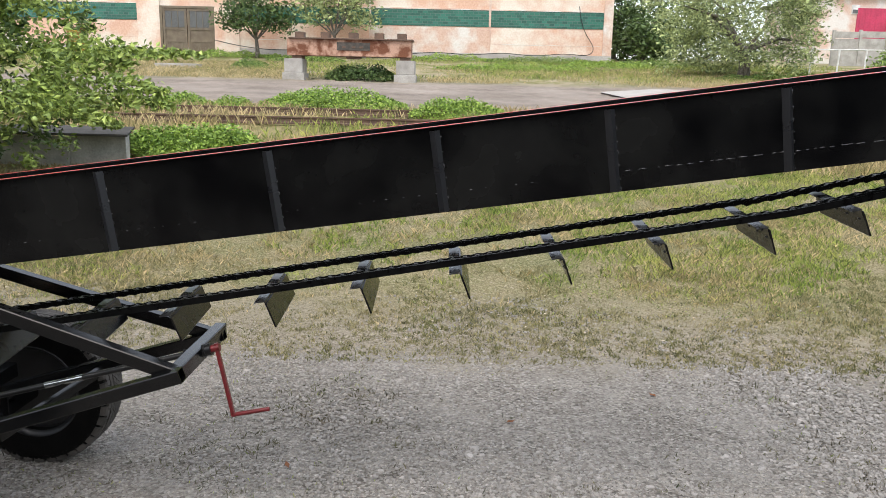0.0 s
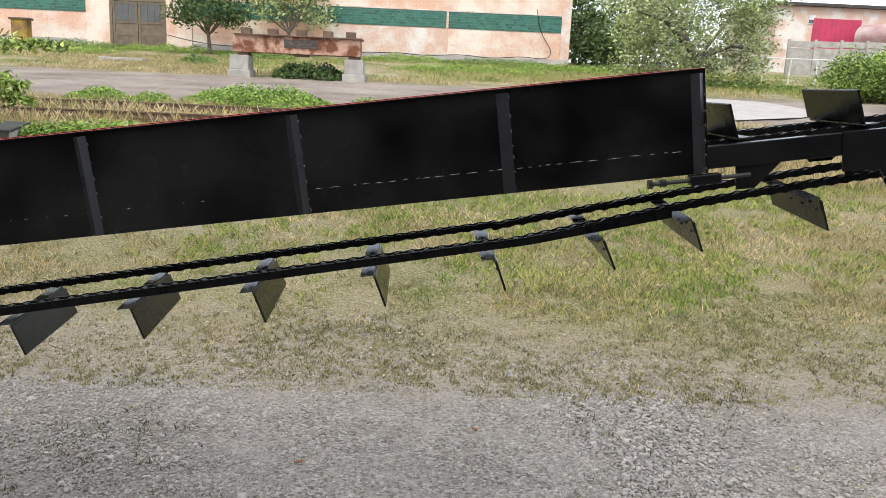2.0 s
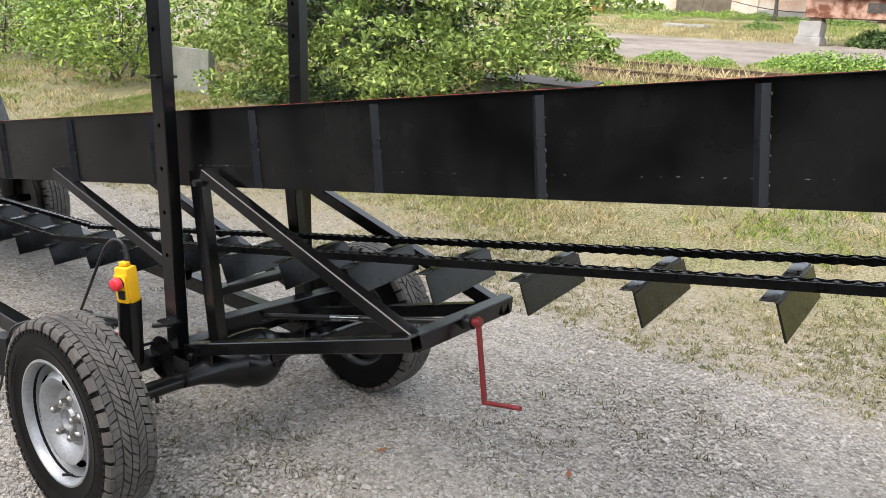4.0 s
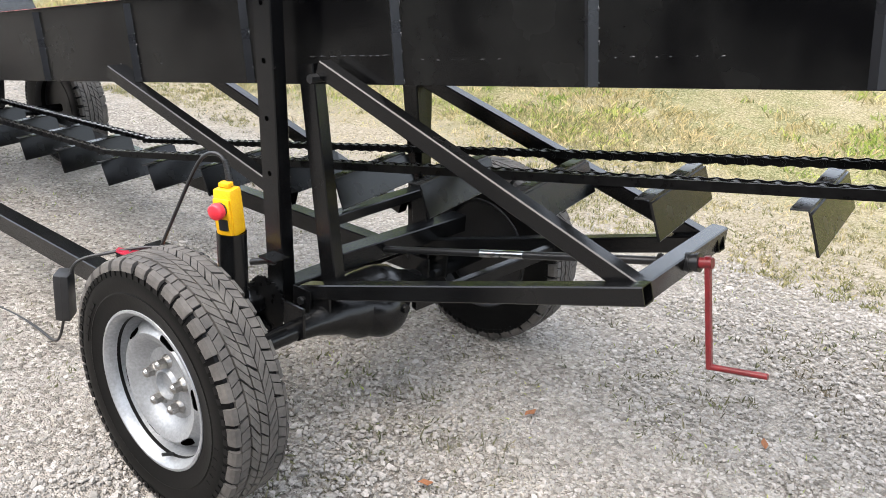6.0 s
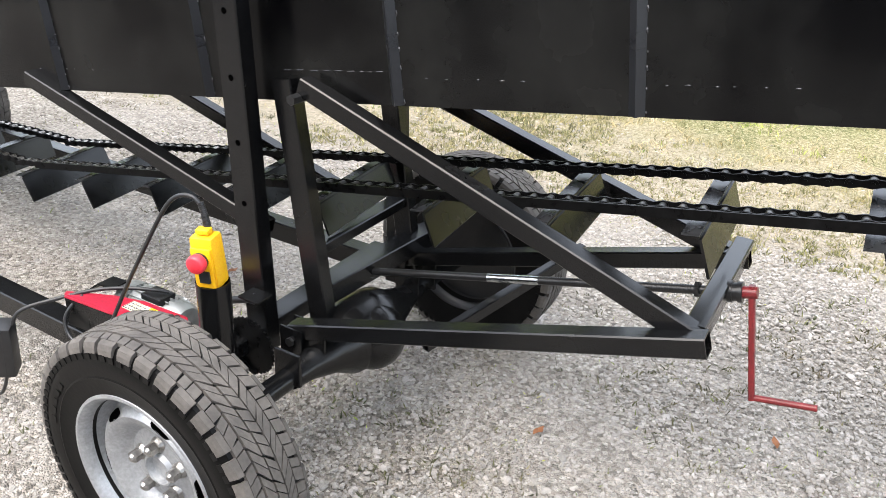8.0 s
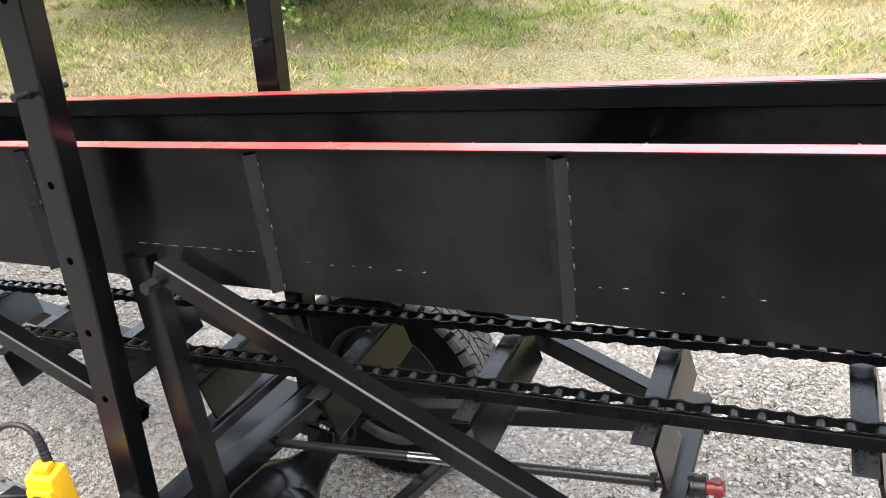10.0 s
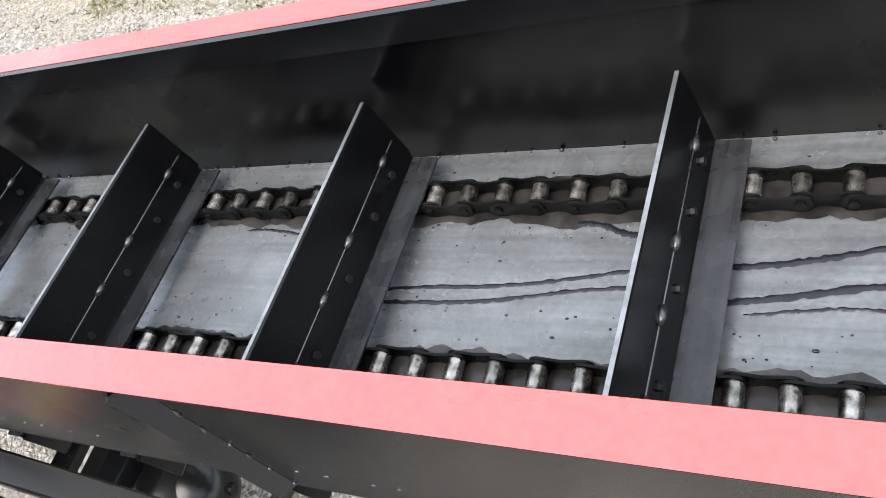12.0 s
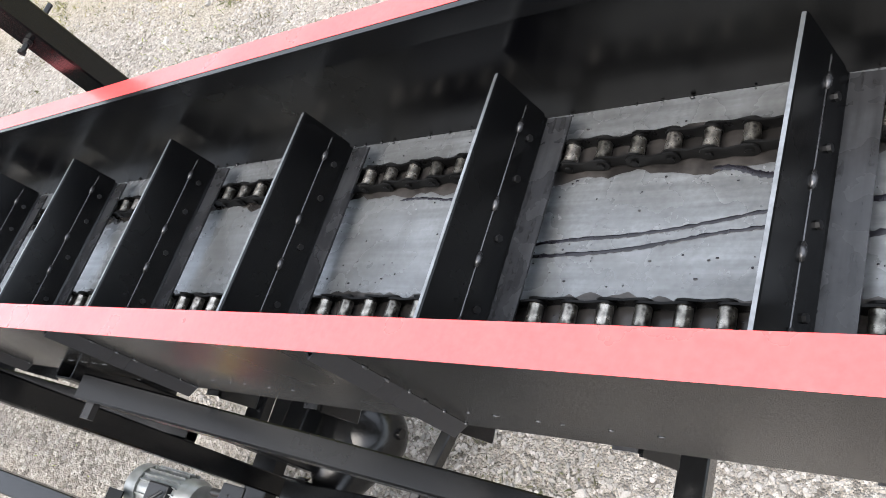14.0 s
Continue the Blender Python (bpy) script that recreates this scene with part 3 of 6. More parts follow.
# short uprights, diagonals, sloping side rails
for near in (True, False):
    F = (lambda p: p) if near else mirrored
    bar("upright", F((-1.766, 1.895, 0.46)), F((-1.894, 1.895, 1.285)), 0.055, 0.075, "short black upright with an open top")
    if near:
        bar("diagonal_brace", (-1.795, 1.857, 1.288), (-0.592, 1.862, 0.870), 0.055, 0.055, "black square-tube brace")
        bar("diagonal_brace", (-3.126, 1.880, 1.085), (-1.972, 1.872, 0.782), 0.055, 0.055, "black square-tube brace")
    else:
        bar("diagonal_brace", (-1.811, 2.455, 1.185), (-0.600, 2.455, 0.838), 0.055, 0.055, "black square-tube brace")
        bar("diagonal_brace", (-3.176, 2.455, 0.992), (-1.936, 2.480, 0.622), 0.055, 0.055, "black square-tube brace")
    if near:
        bar("side_rail", (-1.816, 1.800, 0.485), (-0.555, 1.818, 0.885), 0.060, 0.055, "sloping black side rail")
    else:
        bar("side_rail", (-1.816, 2.418, 0.495), (-0.565, 2.418, 0.864), 0.055, 0.055, "sloping black side rail")
    bm = B()
    y = F((0, 1.842, 0))[1]
    cyl(bm, (-1.796, y - 0.045, 1.255), (-1.796, y + 0.045, 1.255), 0.016, seg=6)
    part("bolt", bm, BOLT, conveyor)
    bm = B()
    y = 1.80 if near else 2.418
    cyl(bm, (-1.801, y - 0.05, 0.462), (-1.801, y + 0.05, 0.462), 0.016, seg=6)
    part("bolt", bm, BOLT, conveyor)
    for k in (-0.036, 0.036):
        part("hinge_lug", box(B(), (-1.846, y + k - 0.004, 0.40), (-1.756, y + k + 0.004, 0.51), 0.002), BLACK, conveyor)

bar("cross_beam", (-0.600, 1.865, 0.864), (-0.597, 2.475, 0.864), 0.055, 0.072, "black cross beam that holds the crank", side=(1, 0, 0))
bar("cross_beam", (-1.791, 1.93, 0.575), (-1.736, 2.62, 0.575), 0.075, 0.075, "black cross beam", side=(1, 0, 0))
bar("cross_beam", (-1.811, 1.90, 0.735), (-1.811, 2.44, 0.735), 0.06, 0.04, "black cross beam", side=(1, 0, 0))
bar("cross_beam", (-1.976, 1.52, 0.425), (-1.976, 2.55, 0.425), 0.09, 0.06, "black cross beam under the posts", side=(1, 0, 0))
bar("stay", (-1.336, 1.83, 0.585), (-1.116, 2.52, 0.690), 0.03, 0.045, "slanting stay", side=(1, 0, 0))

# lifting screw and crank
bm = B()
cyl(bm, (-1.776, 2.139, 0.566), (-0.585, 2.140, 0.872), 0.013, seg=16)
part("screw_rod", bm, BOLT, conveyor, "threaded lifting screw", 40)
d = Vector((-0.585 + 1.776, 0.001, 0.872 - 0.566)).normalized()
bm = B()
p0 = Vector((-1.776, 2.139, 0.566))
cyl(bm, p0 + d * 0.50, p0 + d * 0.68, 0.0145, seg=16)
part("bright_sleeve", bm, CHROME, conveyor, "bright bare stretch of the screw", 40)
bm = B()
i = 0
while i < 60:
    c = p0 + d * (0.70 + i * 0.0075)
    cyl(bm, c, c + d * 0.004, 0.0142, 0.0128, seg=12)
    i += 1
part("thread", bm, BOLT, conveyor, "", 60)
bm = B()
cyl(bm, p0, p0 + d * 0.035, 0.026, seg=16)
part("screw_socket", bm, BOLT, conveyor, "", 40)
bm = B()
e = Vector((-0.585, 2.14, 0.872))
for k, r in ((0.012, 0.030), (0.025, 0.026), (0.038, 0.029)):
    cyl(bm, e + d * k, e + d * (k + 0.0132), r, seg=14)
part("screw_collar", bm, BOLT, conveyor, "", 40)
part("screw_nut", cyl(B(), e - d * 0.075, e - d * 0.062, 0.024, seg=6), BOLT, conveyor)
crank = part("crank_handle", cyl(B(), e + d * 0.045, e + d * 0.088, 0.017, seg=16), CRANKRED, conveyor, "red painted steel crank handle", 40)
top = e + d * 0.074
elbow, tip = Vector((-0.445, 2.124, 0.583)), Vector((-0.281, 2.118, 0.619))
bm = B()
tube_bar(bm, top + (top - elbow).normalized() * 0.02, elbow - (top - elbow).normalized() * 0.006, 0.022, 0.016, hollow=False, bevel=0.003)
part("crank_arm", bm, CRANKRED, crank)
part("crank_grip", cyl(B(), elbow, tip, 0.0095, seg=14), CRANKRED, crank, "", 40)

# axle with its differential
AX_N, AX_F = Vector((-1.752, 1.085, 0.397)), Vector((-1.691, 2.925, 0.408))
ax = (AX_F - AX_N).normalized()
axle = part("axle", cyl(B(), AX_N + ax * 0.22, AX_F - ax * 0.20, 0.036, seg=20), BLACK, conveyor, "black driven-axle tube", 40)
dc = Vector((-1.711, 2.02, 0.405))
bm = B()
q = ax.to_track_quat("Z", "Y").to_matrix().to_4x4()
revolve(bm, [(0.036, -0.36), (0.045, -0.28), (0.078, -0.17), (0.118, -0.105), (0.128, -0.05), (0.128, 0.05), (0.118, 0.105), (0.078, 0.17), (0.045, 0.28), (0.036, 0.36)],
        Matrix.Translation(dc) @ q, 36, closed=False)
part("differential_case", bm, BLACK, axle, "black pressed-steel differential case", 50)
bm = B()
bmesh.ops.create_uvsphere(bm, u_segments=28, v_segments=14, radius=1.0, matrix=Matrix.LocRotScale(dc + Vector((0.055, 0, -0.005)), None, (0.115, 0.118, 0.118)))
cyl(bm, dc + Vector((0.155, 0.02, 0.015)), dc + Vector((0.178, 0.02, 0.017)), 0.017, seg=8)
part("differential_cover", bm, BLACK, axle, "", 50)
bm = B()
cyl(bm, AX_N + ax * 0.46 + Vector((0, 0, -0.035)), AX_N + ax * 0.46 + Vector((0, 0, -0.065)), 0.009, seg=8)
part("drain_plug", bm, BOLT, axle)
for k in (0.58, 0.70):
    c = AX_N + ax * (k * 1.0)
    part("axle_bracket", box(B(), (c.x - 0.05, c.y - 0.006, 0.385), (c.x + 0.05, c.y + 0.006, 0.50), 0.002), BLACK, axle)
    c = AX_F - ax * (k - 0.1)
    part("axle_bracket", box(B(), (c.x - 0.05, c.y - 0.006, 0.385), (c.x + 0.05, c.y + 0.006, 0.50), 0.002), BLACK, axle)
# drive gear and its chain by the near post
bm = B()
o = []
for i in range(72):
    r = 0.105 if i % 2 else 0.097
    o.append((-1.926 + r * math.cos(2 * math.pi * i / 72), 0.43 + r * math.sin(2 * math.pi * i / 72)))
prism(bm, o, 1.700, 1.708, 1)
part("drive_sprocket", bm, PLATE, conveyor, "toothed drive wheel")


# ---- wheels ----
BIG = 1.20
def wheel(name, centre, axis, rim_mat, label, outer=1):
    """A road wheel; axis points to its outer face."""
    R, w = 0.345, 0.105
    m = Matrix.Translation(centre) @ Vector(axis).to_track_quat("Z", "Y").to_matrix().to_4x4() @ Matrix.Diagonal((BIG, BIG, 0.97, 1))
    tyre_profile = [(0.198, -0.082), (0.208, -0.094), (0.245, -0.102), (0.285, -0.108), (0.312, -0.103), (0.330, -0.090), (0.3355, -0.070), (0.3365, 0.0), (0.3355, 0.070),
                    (0.330, 0.090), (0.312, 0.103), (0.285, 0.108), (0.262, 0.1045), (0.258, 0.1065), (0.252, 0.1035), (0.228, 0.099), (0.208, 0.094), (0.198, 0.082), (0.190, 0.06), (0.190, -0.06)]
    wh = part(name, revolve(B(), tyre_profile, Matrix(), 72), RUBBER, conveyor, label, 35, m=m)
    # tread blocks, three rows and the shoulders
    bm = B()
    n = 38
    rng = random.Random(11)
    pitch = 2 * math.pi / n
    for row, (z0, z1, r0, turn, sk) in enumerate(((-0.0135, 0.0135, R + 0.0005, 0.0, 0.030), (0.0165, 0.0470, R, 0.45, 0.052), (-0.0470, -0.0165, R, 0.62, -0.052), (0.0500, 0.0805, R - 0.002, 0.15, -0.012), (-0.0805, -0.0500, R - 0.002, 0.4, 0.012))):
        for i in range(n):
            b0 = (i + turn + rng.uniform(-0.03, 0.03)) * pitch
            wry = rng.uniform(-0.010, 0.010)
            cut = rng.uniform(0.44, 0.56)
            for a0, a1 in ((b0, b0 + pitch * (cut - 0.022)), (b0 + pitch * (cut + 0.022), b0 + pitch * rng.uniform(0.89, 0.93))):
                v = []
                top = r0 - rng.uniform(0, 0.0012)
                for rr, tp in ((0.334, 0.0), (top, 0.0009)):
                    for (aa, zz) in ((a0 + tp, z0 + tp), (a1 - tp, z0 + tp), (a1 - tp, z1 - tp), (a0 + tp, z1 - tp)):
                        ang = aa + (sk + wry) * ((zz - z0) / (z1 - z0) - 0.5) * 2
                        v.append(bm.verts.new((rr * math.cos(ang), rr * math.sin(ang), zz)))
                for f in ((4, 5, 6, 7), (0, 1, 5, 4), (1, 2, 6, 5), (2, 3, 7, 6), (3, 0, 4, 7)):
                    bm.faces.new([v[k] for k in f])
    for s in (-1, 1):
        for i in range(n):
            a0 = i / n * 2 * math.pi
            a1 = a0 + 2 * math.pi / n * (0.70 if i % 2 else 0.80)
            v = []
            for (rr, zz) in ((0.333, 0.080), (0.343, 0.082), (0.338, 0.096), (0.328, 0.1025), (0.316, 0.1055), (0.314, 0.101)):
                for aa in (a0, a1):
                    v.append(bm.verts.new((rr * math.cos(aa), rr * math.sin(aa), s * zz)))
            for k in range(0, 10, 2):
                bm.faces.new((v[k], v[k + 1], v[k + 3], v[k + 2]))
            bm.faces.new(v[0::2])
            bm.faces.new(v[1::2][::-1])
    part("tread", bm, TREAD, wh, "dusty worn tread blocks", kind="stuff", m=m)
    for s in (-1, 1):
        bm = B()
        for i in range(n * 2):
            a0 = (i + 0.15) / (n * 2) * 2 * math.pi
            box(bm, (0.302, -0.008, s * 0.104 - 0.003), (0.316, 0.008, s * 0.104 + 0.003), m=Matrix.Rotation(a0, 4, "Z"))
        part("side_lug", bm, RUBBER, wh, kind="stuff", m=m)
    # pressed rim
    rim_profile = [(0.228, 0.092), (0.226, 0.099), (0.219, 0.100), (0.212, 0.093), (0.206, 0.080), (0.202, 0.060), (0.197, 0.030), (0.188, 0.016), (0.180, 0.024), (0.170, 0.054),
                   (0.155, 0.068), (0.138, 0.063), (0.118, 0.036), (0.102, 0.022), (0.070, 0.028), (0.050, 0.034), (0.043, 0.046), (0.038, 0.046), (0.034, 0.028), (0.0, 0.028)]
    rim = part("rim", revolve(B(), [(r * 0.945, z) for r, z in rim_profile + [(0.0, 0.0), (0.2, -0.02), (0.204, -0.08), (0.222, -0.098), (0.228, -0.094), (0.210, -0.076), (0.207, -0.06), (0.207, 0.06)]], Matrix(), 72), rim_mat, wh, "", 40, m=m)
    for i in range(5):
        a = 2 * math.pi * i / 5 + 0.35
        x, y = 0.0625 * math.cos(a), 0.0625 * math.sin(a)
        bm = B()
        cyl(bm, (x, y, 0.028), (x, y, 0.040), 0.021, 0.0160, seg=16)
        cyl(bm, (x, y, 0.040), (x, y, 0.064), 0.0145, seg=6)
        cyl(bm, (x, y, 0.064), (x, y, 0.071), 0.0115, 0.006, seg=10)
        part("wheel_nut", bm, NUT if rim_mat is SILVER else BOLT, rim, "bare steel wheel nut", m=m)
    up = sorted((r * 0.945, z) for r, z in rim_profile[7:12])
    # black patches laid on the rim paint the dark inside its slots
    for i in range(6):
        a = 2 * math.pi * i / 6 + 0.2
        bm = B()
        rows = []
        for k in range(13):
            u = -1 + k / 6
            wide_ = 0.0105 * math.sqrt(max(0.02, 1 - u * u))
            col = []
            for j in range(5):
                r = 0.1535 + wide_ * (j / 2 - 1)
                z = float(np.interp(r, [q[0] for q in up], [q[1] for q in up]))
                col.append(bm.verts.new(((r + 0.0012) * math.cos(a + 0.19 * u), (r + 0.0012) * math.sin(a + 0.19 * u), z + 0.0012)))
            rows.append(col)
        for p, q in zip(rows, rows[1:]):
            for j in range(4):
                bm.faces.new((p[j], q[j], q[j + 1], p[j + 1]))
        part("vent_slot_shade", bm, HOLESHADE, rim, "", m=m)
    bm = B()
    cyl(bm, (0.188 * math.cos(4.9), 0.188 * math.sin(4.9), 0.06), (0.175 * math.cos(4.9), 0.175 * math.sin(4.9), 0.098), 0.005, seg=8)
    part("valve", bm, BLACKPLASTIC, rim, m=m)
    bm = B()
    for i in range(5):
        a = 0.3 + i * 0.11
        box(bm, (-0.006, -0.010, 0), (0.006, 0.010, 0.0012), m=Matrix.Rotation(a + 2.2, 4, "Z") @ Matrix.Translation((0.276, 0, 0.1072)))
        box(bm, (-0.008, -0.009, 0), (0.008, 0.009, 0.0012), m=Matrix.Rotation(a + 5.4, 4, "Z") @ Matrix.Translation((0.276, 0, 0.1072)))
    part("sidewall_mark", bm, RUBBER, wh, kind="stuff", m=m)
    return wh


wheel("wheel", (-1.752, 1.203, 0.397), (-0.01, -1, 0), SILVER, "black off-road tyre with dusty tread on a silver rim")
wheel("wheel", AX_F - ax * 0.105, ax, DARKRIM, "black off-road tyre with dusty tread on a dark rim")
wheel("wheel", (-5.5, 2.86, 0.409), (0, 1, 0), DARKRIM, "black tyre on a dark rim under the tail")
wheel("wheel", (-5.5, 1.47, 0.409), (0, -1, 0), DARKRIM, "black tyre on a dark rim under the tail")
part("tail_axle", cyl(B(), (-5.5, 1.5, 0.404), (-5.5, 2.82, 0.404), 0.03), BLACK, conveyor, "", 40)
bar("tail_leg", (-5.5, 1.95, 0.345), (-5.4, 1.95, 0.76), 0.06, 0.06)
bar("tail_leg", (-5.5, 2.38, 0.345), (-5.4, 2.38, 0.76), 0.06, 0.06)
bar("long_beam", (-1.956, 1.535, 0.322), (-5.5, 1.60, 0.335), 0.08, 0.09, "long black frame tube")
bar("long_beam", (-1.956, 2.62, 0.322), (-5.5, 2.66, 0.335), 0.08, 0.09, "long black frame tube")

WHITELABEL = material("pale_label", (0.6, 0.56, 0.4), 0.45, scale=20, bump=0.0)
# ---- the control box, motor and cables on the conveyor ----
holder = part("control_holder", revolve(B(), [(0.049, 0.0), (0.049, 0.286), (0.046, 0.286), (0.046, 0.02), (0.0, 0.02), (0.0, 0.0)], Matrix.Translation((-1.866, 1.515, 0.490)), 32), BLACK, conveyor, "black pipe holder for the control", 40)
FACE = Vector((0.26, -1.0, 0)).normalized()
PM = pose(-1.864, 1.515, 0.768, 4, -3, math.degrees(math.atan2(FACE.x, -FACE.y)))   # the front looks along -y
bm = B()
box(bm, (-0.036, -0.028, 0.0), (0.036, 0.034, 0.160), 0.013)
control = part("pendant_control", bm, YELLOW, conveyor, "yellow pendant control box with a red stop button", 40, m=PM)
bm = B()
box(bm, (-0.0315, -0.038, 0.006), (0.0315, -0.024, 0.132), 0.008)
part("raised_panel", bm, YELLOW, control, "", 40, m=PM)
part("button_collar", cyl(B(), (0, -0.036, 0.098), (0, -0.046, 0.098), 0.024, seg=24), BLACKPLASTIC, control, "", 40, m=PM)
part("stop_button", revolve(B(), [(0.0, 0.026), (0.022, 0.026), (0.0265, 0.022), (0.0280, 0.010), (0.0265, 0.0), (0.014, -0.004), (0.0, -0.004)], Matrix.Translation((0, -0.048, 0.098)) @ Matrix.Rotation(radians(90), 4, "X"), 28), REDPLASTIC, control, "red mushroom stop button", 45, m=PM)
part("rocker_switch", box(B(), (-0.013, -0.044, 0.026), (0.021, -0.036, 0.064), 0.003), BLACKPLASTIC, control, "black rocker switch", m=PM)
bm = B()
box(bm, (-0.020, -0.012, 0.163), (0.020, 0.016, 0.178), 0.004)
part("cap", bm, YELLOW, control, "", 40, m=PM)
bm = B()
p0, p1, p2 = Vector((-1.868, 1.518, 0.918)), Vector((-1.873, 1.520, 0.972)), Vector((-1.894, 1.520, 1.012))
for i in range(9):
    k = i / 9
    c = p0.lerp(p1, k).lerp(p1.lerp(p2, k), k)
    cyl(bm, c, c + (p2 - p0).normalized() * 0.009, 0.0115 - 0.0003 * i, seg=12)
part("strain_relief", bm, BLACKPLASTIC, conveyor, "ribbed black cable gland", 40, kind="stuff")
cable("control_cable", [p0, p1, p2, (-1.921, 1.515, 1.03), (-1.976, 1.50, 1.02), (-2.046, 1.50, 0.93), (-2.151, 1.50, 0.769), (-2.239, 1.50, 0.639), (-2.317, 1.48, 0.475), (-2.386, 1.46, 0.385), (-2.456, 1.445, 0.372), (-2.526, 1.45, 0.40),
                        (-2.531, 1.465, 0.475), (-2.491, 1.52, 0.520)], 0.0065, BLACKPLASTIC, conveyor, "black control cable")
cable("supply_cable", [(-2.286, 1.70, 0.515), (-2.311, 1.66, 0.535), (-2.396, 1.62, 0.535), (-2.476, 1.55, 0.535), (-2.576, 1.46, 0.50), (-2.636, 1.40, 0.485), (-2.666, 1.372, 0.455), (-2.671, 1.365, 0.42)], 0.0065, BLACKPLASTIC, conveyor, "black supply cable")
bm = B()
SB = Matrix.Translation((-2.721, 1.355, 0.315)) @ Matrix.Rotation(radians(6), 4, "Y") @ Matrix.Rotation(radians(-48), 4, "Z")
box(bm, (-0.040, -0.030, -0.105), (0.040, 0.030, 0.100), 0.012)
plug = part("switch_box", bm, BLACKPLASTIC, conveyor, "scuffed black plug box hanging on the cable", 40, m=SB)
part("seam", box(B(), (-0.0405, -0.002, -0.100), (0.0405, 0.002, 0.095), 0.001), BLACKPLASTIC, plug, m=SB)
cable("supply_cable", [(-2.746, 1.352, 0.212), (-2.766, 1.35, 0.15), (-2.836, 1.36, 0.05), (-2.956, 1.38, 0.012), (-3.276, 1.42, 0.010), (-3.876, 1.30, 0.010), (-4.6, 1.2, 0.010)], 0.006, BLACKPLASTIC, conveyor, "black supply cable")

bm = B()
prism(bm, [(-2.566, 1.508), (-2.544, 1.482), (-2.044, 1.513), (-2.028, 1.548), (-2.109, 1.619), (-2.29, 1.612), (-2.403, 1.578)], 0.508, 0.520, axis=2)
bmesh.ops.bevel(bm, geom=bm.edges[:], offset=0.004, segments=2, affect="EDGES")
cover = part("belt_cover", bm, COVERRED, conveyor, "red steel drive cover with a yellow label", 40)
bm = B()
prism(bm, [(-2.562, 1.507), (-2.542, 1.485), (-2.046, 1.516), (-2.032, 1.548), (-2.111, 1.615), (-2.29, 1.608), (-2.403, 1.574)], 0.405, 0.5075, axis=2)
part("cover_side", bm, BLACK, cover)
part("cover_bolt", cyl(B(), (-2.132, 1.592, 0.520), (-2.132, 1.592, 0.5225), 0.013, seg=18), BOLT, cover)
part("label", box(B(), (-2.2415, 1.535, 0.5203), (-2.158, 1.589, 0.5211)), LABEL, cover, "yellow warning label")
part("label", box(B(), (-2.326, 1.538, 0.5203), (-2.242, 1.588, 0.5211)), WHITELABEL, cover, "pale rating label with dark bars")
for i in range(4):
    for j in range(3):
        part("label_bar", box(B(), (-2.321 + 0.0195 * i, 1.542 + 0.0155 * j, 0.5212), (-2.307 + 0.0195 * i, 1.545 + 0.0155 * j, 0.5216)), INK, cover, "")
    part("label_bar", box(B(), (-2.3235 + 0.0195 * i, 1.541, 0.5212), (-2.322 + 0.0195 * i, 1.585, 0.5216)), INK, cover, "")
part("label_mark", prism(B(), [(-2.214, 1.545), (-2.186, 1.545), (-2.2, 1.572)], 0.5212, 0.5216, axis=2), YELLOWINK, cover, "")
part("cover_bolt", cyl(B(), (-2.306, 1.494, 0.47), (-2.306, 1.486, 0.47), 0.010, seg=6), BOLT, cover)
part("motor_strap", prism(B(), [(-2.576, 0.470), (-2.521, 0.512), (-2.446, 0.518), (-2.446, 0.524), (-2.523, 0.518), (-2.581, 0.474)], 1.60, 1.665, axis=1), RUBBER, conveyor, "dark rubber strap over the motor")
bm = B()
MM = Matrix.Translation((-2.451, 1.695, 0.415)) @ Matrix.Rotation(radians(90), 4, "Y")
revolve(bm, [(0.0, 0.0), (0.055, 0.0), (0.072, 0.015), (0.072, 0.23), (0.06, 0.25), (0.0, 0.25)], MM, 32, closed=False)
motor = part("electric_motor", bm, ALLOY, conveyor, "grey finned electric motor", 40)
for i in range(22):
    a = 2 * math.pi * i / 22
    bm = B()
    box(bm, (0.069, -0.0016, 0.02), (0.083, 0.0016, 0.19), m=MM @ Matrix.Rotation(a, 4, "Z"))
    part("fin", bm, ALLOY, motor)
part("fan_cowl", revolve(B(), [(0.0, -0.045), (0.074, -0.045), (0.080, -0.035), (0.080, 0.012), (0.0, 0.012)], MM, 32, closed=False), ALLOY, motor, "", 40)
part("terminal_box", box(B(), (-2.371, 1.650, 0.478), (-2.276, 1.722, 0.506), 0.006), BOLT, motor)
bm = B()
for i in range(40):
    k = i / 39
    c = Vector((-2.036, 1.66, 0.47)).lerp(Vector((-1.906, 1.70, 0.53)), k) if i < 20 else Vector((-2.036, 1.68, 0.40)).lerp(Vector((-1.906, 1.70, 0.335)), k)
    box(bm, (c.x - 0.005, c.y - 0.009, c.z - 0.006), (c.x + 0.005, c.y + 0.009, c.z + 0.006), 0.001)
part("drive_chain", bm, PLATE, conveyor, "small black drive chain", kind="stuff")
bm = B()
cyl(bm, (-2.046, 1.740, 0.545), (-1.926, 1.740, 0.590), 0.013, seg=12)
cyl(bm, (-1.941, 1.740, 0.585), (-1.921, 1.740, 0.592), 0.020, seg=6)
part("latch_pin", bm, BOLT, conveyor, "", 40)
part("latch_plate", box(B(), (-1.961, 1.700, 0.600), (-1.876, 1.772, 0.608), 0.002), BLACK, conveyor)


# ---- ground ----
KNOTS_Y = (-1000, 6, 9, 18.5, 27, 36, 53, 70, 3000)
KNOTS_Z = (0, 0, 0.38, 1.45, 1.85, 2.3, 4.0, 5.0, 5.0)


